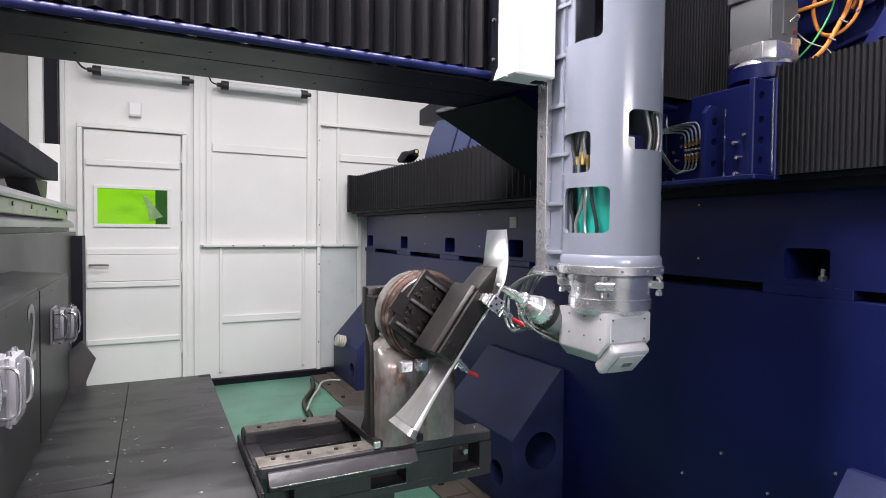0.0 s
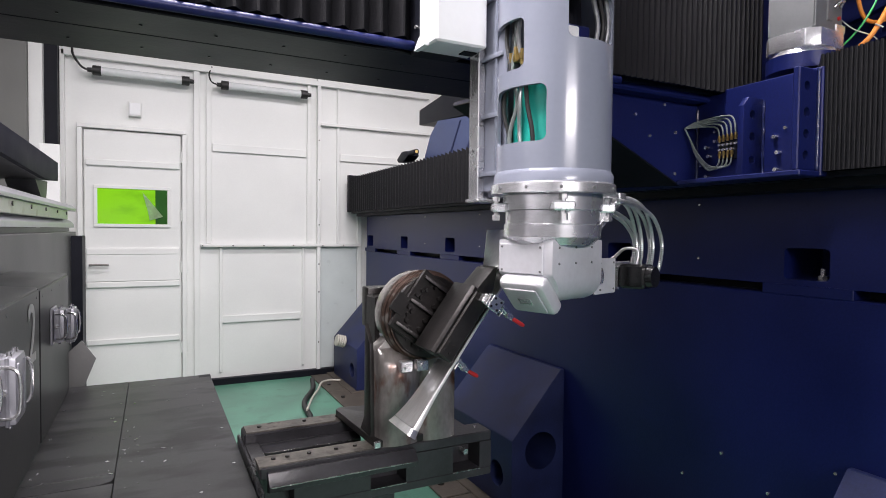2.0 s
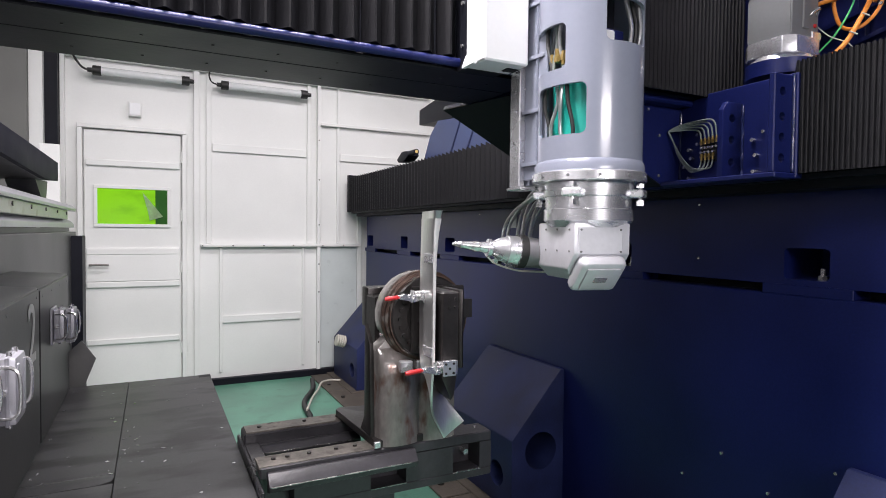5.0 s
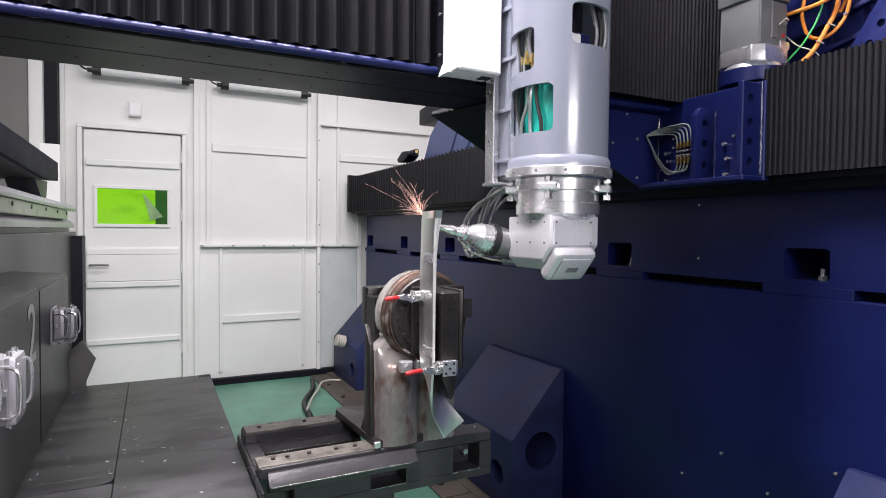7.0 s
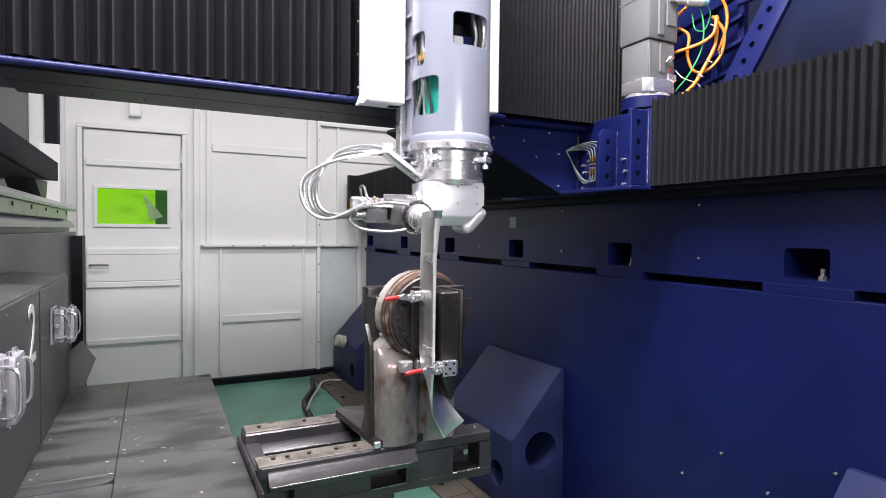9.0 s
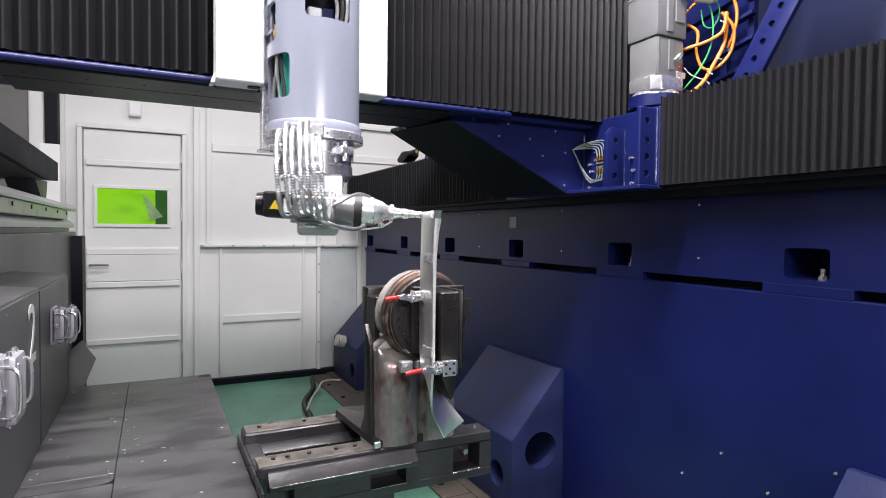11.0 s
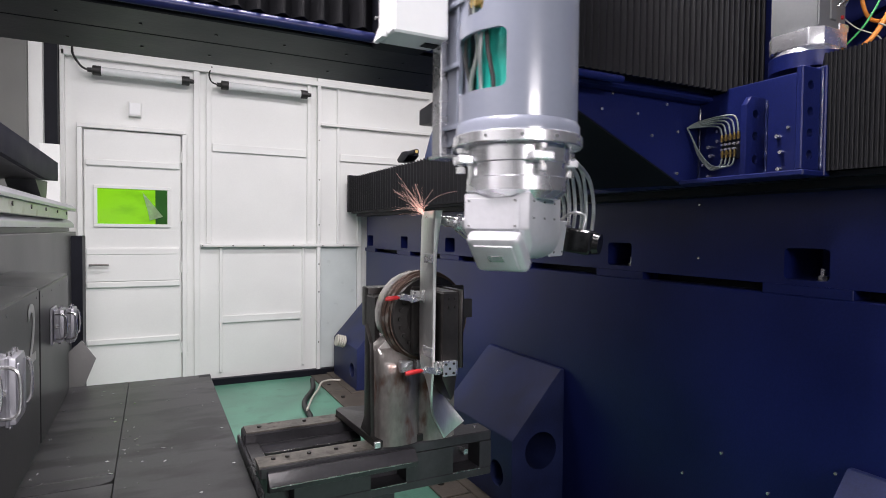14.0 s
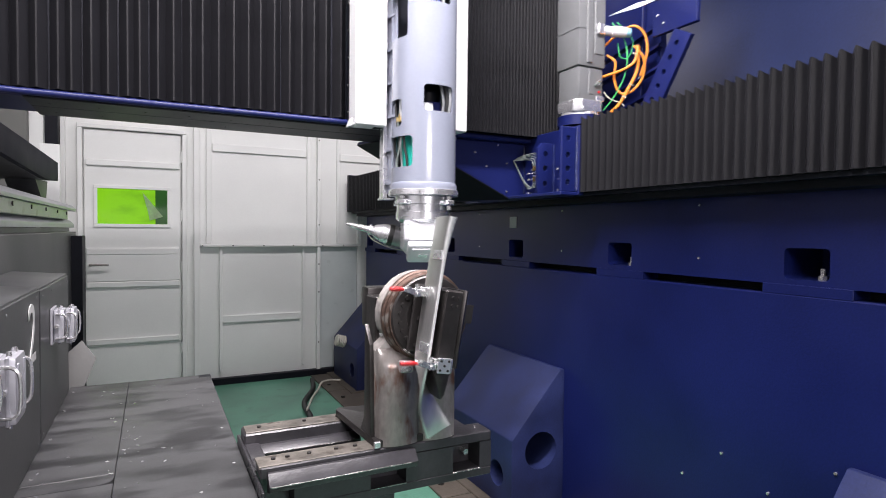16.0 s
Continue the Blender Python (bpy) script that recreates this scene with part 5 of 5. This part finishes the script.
for i in range(7):
    x0 = -0.055 + 0.014 * i
    o = rng.uniform(-0.032, 0.028)
    made("hose", HOSE_METAL, head, lambda bm: pipe(bm, [Vector(PIVOT) + Vector(p) for p in [(x0, -0.055, 0.172), (x0, -0.14 + o, 0.178 + o), (x0 + 0.004, -0.23 + o, 0.15 + o), (x0 + 0.01, -0.285 + 1.2 * o, 0.07), (x0 + 0.015, -0.275 + 1.2 * o, 0.0), (x0 + 0.02, -0.22 + o, -0.02 + 0.4 * o), (0.0 + 0.009 * i, -0.145, -0.02 + 0.006 * i)]], 0.0052, 8, 30, lambda k: 1.0 if k % 2 else 0.8), "corrugated steel hose")
made("looped_cable", HOSE_METAL, torch, lambda bm: pipe(bm, [(-0.06, -0.14, 0.024), (-0.06, -0.145, 0.055), (-0.03, -0.14, 0.06), (0.0, -0.135, 0.035), (0.02, -0.125, 0.027)], 0.0038, 8, 6))

# ---- rail and beam bellows, pleat by pleat ----


def pleat_mesh(name, width, depth, height, back, drop):
    """One fold standing along z: a ridge towards -y, its end peaked at the ridge."""
    bm = bmesh.new()
    w = width / 2
    outline = [(-w, 0.0, drop), (-w * 0.1, -depth, 0), (w * 0.1, -depth, 0), (w, 0.0, drop), (w, back, drop), (-w, back, drop)]
    lo = [bm.verts.new((x, y, 0)) for x, y, _ in outline]
    hi = [bm.verts.new((x, y, height - d)) for x, y, d in outline]
    bm.faces.new(lo)
    bm.faces.new((hi[0], hi[1], hi[5]))
    bm.faces.new((hi[1], hi[2], hi[4], hi[5]))
    bm.faces.new((hi[2], hi[3], hi[4]))
    for i in range(6):
        k = (i + 1) % 6
        bm.faces.new((lo[i], lo[k], hi[k], hi[i]))
    return mesh_of(name, bm, BELLOWS, False)


PLEAT_BEAM = pleat_mesh("pleat_beam", 0.05, 0.028, 0.79, 0.006, 0.0)
PLEAT_RAIL = pleat_mesh("pleat_rail", 0.05, 0.028, 0.308, 0.006, 0.021)
pleats_left = [shared("pleat", PLEAT_BEAM, gantry, pose(0, 0, 0)) for _ in range(40)]
pleats_right = [shared("pleat", PLEAT_BEAM, gantry, pose(0, 0, 0)) for _ in range(34)]
bellows_near = thing("rail_bellows", "black pleated bellows covering the near part of the bed rail", "bellows", "bed rail bellows")
bellows_far = thing("rail_bellows", "black pleated bellows covering the far part of the bed rail", "bellows", "bed rail bellows")
made("bellows_core", BLACK, bellows_far, lambda bm: box(bm, 1.612, 1.88, 1.7, 5.06, 1.48, 1.74))
made("bellows_core", BLACK, bellows_near, lambda bm: box(bm, 1.575, 1.9, -1.6, 0.49, 1.47, 1.78))
made("end_plate", BLACK, bellows_far, lambda bm: box(bm, 1.575, 1.9, 5.03, 5.075, 1.468, 1.80, 0.003))
pleats_near = [shared("pleat", PLEAT_RAIL, bellows_near, pose(0, 0, 0)) for _ in range(38)]
pleats_far = [shared("pleat", PLEAT_RAIL, bellows_far, pose(0, 0, 0)) for _ in range(60)]

# structure of the far saddle behind the bellows
far_block = thing("far_drive_housing", "blue sloping housing above the far end of the bed rail", "machine housing")
made("top_block", BLACK, far_block, lambda bm: prism(bm, [(4.0, 2.10), (4.0, 2.212), (3.1, 2.30), (3.1, 2.03), (3.35, 2.06)], "x", 1.80, 2.3, 0.004), "black beam end over the housing")
# Housing in the lightened blue, so it looks lit.
made("housing", LIT_BLUE, far_block, lambda bm: loft(bm, [(1.80, 3.96, 1.75), (1.80, 2.5, 1.75), (1.80, 2.5, 2.02), (1.80, 3.1, 2.028), (1.80, 3.68, 2.082), (1.80, 3.80, 2.0)],
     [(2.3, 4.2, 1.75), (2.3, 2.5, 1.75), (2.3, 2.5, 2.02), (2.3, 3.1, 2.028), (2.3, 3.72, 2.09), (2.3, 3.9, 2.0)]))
for y in (3.35, 3.12):
    made("seam", BLUE_LIGHT, far_block, lambda bm: loft(bm, [(1.796, y, 2.03), (1.796, y - 0.012, 2.03), (1.796, y + 0.14, 1.80), (1.796, y + 0.16, 1.80)], [(1.80, y, 2.03), (1.80, y - 0.012, 2.03), (1.80, y + 0.14, 1.80), (1.80, y + 0.16, 1.80)]))
made("clamp", BLACK, far_block, lambda bm: [prism(bm, [(4.15, 1.85), (4.05, 1.90), (3.95, 1.895), (3.93, 1.86), (4.02, 1.825), (4.12, 1.825)], "x", 1.68, 1.77, 0.006), cyl(bm, (1.70, 3.82, 1.875), (0, 1, 0), 0.02, 0.02, 0.12, 14)])
made("clamp_cap", BRASS, far_block, lambda bm: cyl(bm, (1.70, 3.82, 1.875), (-0.5, -1, 0), 0.013, 0.010, 0.008, 12), "brass end cap")

structure("bed_rear_housing", "blue steel housing behind the bed rail", surface("mid_blue_paint", (0.008, 0.015, 0.060), 0.5, gloss=0.2, vary=0.25, scale=2.0), lambda bm: prism(bm, [(2.12, 1.44), (2.4, 1.44), (3.05, 3.2), (2.6, 3.2)], "y", -2.5, 2.3), "housing")

offcut = thing("blade_offcut", "thin bright strip cut from the end of the blade", "metal strip")
made("strip", BLADE, offcut, lambda bm: skin(bm, [blade_ring(bm, Vector((x, 0, z)), Vector((-0.005 - x, h, 0)), th, Vector((1, 0, 0))) for x, z, h, th in ((0, 0, -0.052, 0.018), (0.001, 0.009, -0.0545, 0.019), (0.002, 0.0185, -0.057, 0.021))]))


def spark_shape(bm):
    r = random.Random(11)
    for _ in range(90):
        a, e = radians(r.gauss(0, 24)), radians(r.gauss(48, 16))
        length = r.uniform(0.02, 0.075) if r.random() < 0.8 else r.uniform(0.075, 0.13)
        d = Vector((math.cos(e) * math.cos(a), math.cos(e) * math.sin(a), math.sin(e)))
        side = Vector((r.uniform(-1, 1), r.uniform(-1, 1), r.uniform(-1.0, 0.6))) * 0.75
        s = r.uniform(0.0, 0.35)
        pts = [d * length * k + side * length * k * k for k in (s, s + 0.22, s + 0.44, s + 0.65)]
        pipe(bm, pts, 0.00014, 4, 4)


sparks = thing("spark_spray", "thin orange-white sparks thrown from the cut", "sparks", "", "stuff")
made("spark_streaks", SPARK, sparks, spark_shape)


def jet_shape(bm):
    r = random.Random(23)
    for _ in range(46):
        a, e = radians(r.gauss(0, 5)), radians(r.gauss(24, 4.5))
        d = Vector((math.cos(e) * math.cos(a), math.cos(e) * math.sin(a), math.sin(e)))
        s0, length = r.uniform(0.0, 0.20), r.uniform(0.05, 0.16)
        wob = Vector((0, r.uniform(-1, 1), r.uniform(-1, 1))) * 0.006
        pipe(bm, [d * (s0 + length * k / 4) + wob * math.sin(2.2 * k) - Vector((0, 0, 0.35)) * (s0 + length * k / 4) ** 2 for k in range(5)], 0.00016, 4, 4)


jet = thing("spark_jet", "long thin orange sparks blown along the cut", "sparks", "", "stuff")
made("jet_streaks", SPARK, jet, jet_shape)

for x, y, _, _ in LAMPS:
    lum = thing("ceiling_lamp", "long white ceiling luminaire of the enclosure", "lamp", "ceiling lamps")
    made("housing", WHITE, lum, lambda bm: box(bm, x - 0.62, x + 0.62, y - 0.17, y + 0.17, 3.255, 3.299, 0.006))

wall_lum = thing("wall_lamp", "long white luminaire on the rear enclosure wall", "lamp")
made("housing", WHITE, wall_lum, lambda bm: box(bm, -0.12, 1.12, -2.599, -2.52, 2.03, 2.37, 0.006))

# ---- movement ----
# seconds, gantry y, ram x, ram height, nozzle direction seen from above, upward tilt of the torch
MOVES = [
    (0, 1.054, 1.031, 1.213, 178, 29),
    (0.5, 1.036, 1.031, 1.224, 177, 29),
    (0.7, 1.03, 1.026, 1.228, 170, 27),
    (0.9, 0.975, 0.968, 1.269, 146, 18),
    (1.0, 0.925, 0.841, 1.314, 132, 10),
    (1.1, 0.927, 0.793, 1.347, 116, 4),
    (1.2, 0.93, 0.76, 1.36, 110, 1),
    (1.5, 0.932, 0.748, 1.366, 108, 0),
    (2.0, 0.929, 0.753, 1.389, 108, 0),
    (2.5, 0.929, 0.751, 1.399, 106, 0),
    (2.6, 0.918, 0.835, 1.399, 104, 0),
    (2.7, 0.906, 0.93, 1.401, 100, 0),
    (3.0, 0.905, 0.943, 1.4, 98, 0),
    (3.5, 0.905, 0.943, 1.4, 98, 0),
    (3.9, 0.9, 0.942, 1.401, 104, 0),
    (4.0, 0.899, 0.942, 1.401, 126, 0),
    (4.1, 0.92, 0.943, 1.4, 148, 1),
    (4.2, 0.947, 0.943, 1.398, 164, 2),
    (4.5, 0.975, 0.93, 1.41, 168, 4),
    (6.3, 1.055, 0.878, 1.438, 171, 11),
    (6.5, 1.062, 0.876, 1.441, 172, 12),
    (7.0, 1.088, 0.89, 1.443, 177, 11.5),
    (7.5, 1.192, 0.932, 1.455, 197, 9),
    (8.0, 1.332, 0.931, 1.480, 222, 4),
    (8.5, 1.459, 0.873, 1.521, 246, -4),
    (9.0, 1.514, 0.811, 1.550, 261, -11),
    (9.7, 1.571, 0.66, 1.565, 289, -11),
    (10.3, 1.56, 0.519, 1.562, 314, -10),
    (10.9, 1.494, 0.4, 1.545, 338, -4),
    (11.5, 1.385, 0.325, 1.522, 361, 0),
    (12.0, 1.35, 0.305, 1.517, 368, 0),
    (12.5, 1.152, 0.3, 1.553, 404, -7),
    (13.0, 0.95, 0.46, 1.551, 449, -6),
    (13.5, 0.925, 0.533, 1.518, 462, 0),
    (14.0, 0.92, 0.656, 1.478, 484, 8),
    (14.5, 0.971, 0.78, 1.449, 508, 14),
    (15.0, 1.057, 0.87, 1.437, 531, 16),
    (15.25, 1.075, 0.872, 1.437, 531, 16),
    (15.5, 1.388, 0.884, 1.44, 528, 15),
    (16.0, 1.898, 0.899, 1.442, 522, 14),
]
RAM = [m[:4] for m in MOVES]
TURN = [(m[0], m[4], m[5]) for m in MOVES]
OFF = 0.058
SPIN = [(0, -216), (2.68, -216), (2.8, -205), (2.9, -187), (3.0, -168), (3.1, -152), (3.2, -132), (3.3, -114), (3.4, -90), (3.5, -67), (3.6, -44), (3.7, -20),
        (3.8, -7), (3.9, -1), (4.0, 0), (15.85, 0), (16.0, -9)]


def at(rows, t):
    """The row's values at t, between two rows in a straight line."""
    for a, b in zip(rows, rows[1:]):
        if t <= b[0]:
            k = (t - a[0]) / (b[0] - a[0])
            return [u + (v - u) * k for u, v in zip(a[1:], b[1:])]
    return rows[-1][1:]


REST = (0.0, 1.2, 0.35)


def spark_rows(spells):
    """The spray stands at the cut while the beam is on, and is gone into the table's hollow before and after."""
    rows = [(0, pose(*REST))]
    for t0, t1 in spells:
        rows.append((t0 - 0.04, pose(*REST)))
        k = round((t1 - t0) / 0.1)
        for i in range(k + 1):
            t = t0 + 0.1 * i
            n = at(TURN, t)[0]
            rows.append((t, pose(0.600 + 0.012 * math.sin(7 * t), 1.285, 1.340, 3 * math.sin(5 * t), 3 * math.sin(7 * t), n + 4 * math.sin(6 * t))))
        rows.append((t1 + 0.05, pose(*REST)))
    return rows + [(16.0, pose(*REST))]


def offcut_rows():
    local = FIX @ pose(-0.036, -0.098, 0.2625)
    rows = [(t, pose(AX, FACE, AZ, 0, -a, 0) @ local) for t, a in SPIN if t < 14]
    rows.append((15.0, pose(AX, FACE, AZ) @ local))
    fall = [(15.1, 0.545, 1.27, 1.345, 40), (15.2, 0.405, 1.24, 1.14, 110), (15.3, 0.325, 1.20, 0.885, 180), (15.4, 0.285, 1.17, 0.60, 240), (15.5, 0.265, 1.16, 0.25, 280), (15.56, 0.26, 1.16, 0.015, 270)]
    return rows + [(t, pose(x, y, z, 0, -r, 20)) for t, x, y, z, r in fall] + [(16.0, pose(0.26, 1.16, 0.015, 0, -270, 20))]


def motions():
    walk(offcut, offcut_rows())
    walk(sparks, spark_rows(((6.85, 8.75), (11.15, 12.35), (13.9, 15.1))))
    walk(jet, spark_rows(((14.15, 15.05),)))
    times = [r[0] for r in RAM]
    walk(gantry, [(t, pose(0, gy, 0)) for t, gy, _, _ in RAM])
    walk(motor, [(t, pose(1.665, gy + 0.10, 1.76)) for t, gy, _, _ in RAM])
    walk(brace, [(t, pose(1.7, gy + 0.05, 1.78)) for t, gy, _, _ in RAM])
    walk(carriage, [(t, pose(x, gy + OFF, 0)) for t, gy, x, _ in RAM])
    walk(ram, [(t, pose(x, gy + OFF, z)) for t, gy, x, z in RAM])
    turns = [(t, pose(at(RAM, t)[1], at(RAM, t)[0] + OFF, at(RAM, t)[2], 0, 0, c)) for t, c, _ in TURN]
    walk(head, turns)
    walk(torch, [(t, pose(*PIVOT, 0, -a, 0)) for t, _, a in TURN])
    walk(rotor, [(t, pose(AX, FACE, AZ, 0, -a, 0)) for t, a in SPIN])
    for i, p in enumerate(pleats_left):
        f = (i + 0.5 + 0.16 * math.sin(2.3 * i) * math.sin(0.7 * i)) / len(pleats_left)
        walk(p, [(t, pose(-1.25 + (x - 0.235 + 1.25) * f, 0.30, 1.735)) for t, _, x, _ in RAM])
    for i, p in enumerate(pleats_right):
        f = (i + 0.5) / len(pleats_right)
        walk(p, [(t, pose(x + 0.265 + (1.74 - x - 0.265) * f, 0.30, 1.735)) for t, _, x, _ in RAM])
    for i, p in enumerate(pleats_near):
        f = (i + 0.5) / len(pleats_near)
        walk(p, [(t, pose(1.603, 0.49 + (gy - 0.49) * f, 1.47, 0, 0, -90)) for t, gy, _, _ in RAM])
    for i, p in enumerate(pleats_far):
        f = (i + 0.5) / len(pleats_far)
        walk(p, [(t, pose(1.603, gy + 0.95 + (5.04 - gy - 0.95) * f, 1.47, 0, 0, -90)) for t, gy, _, _ in RAM])


motions()
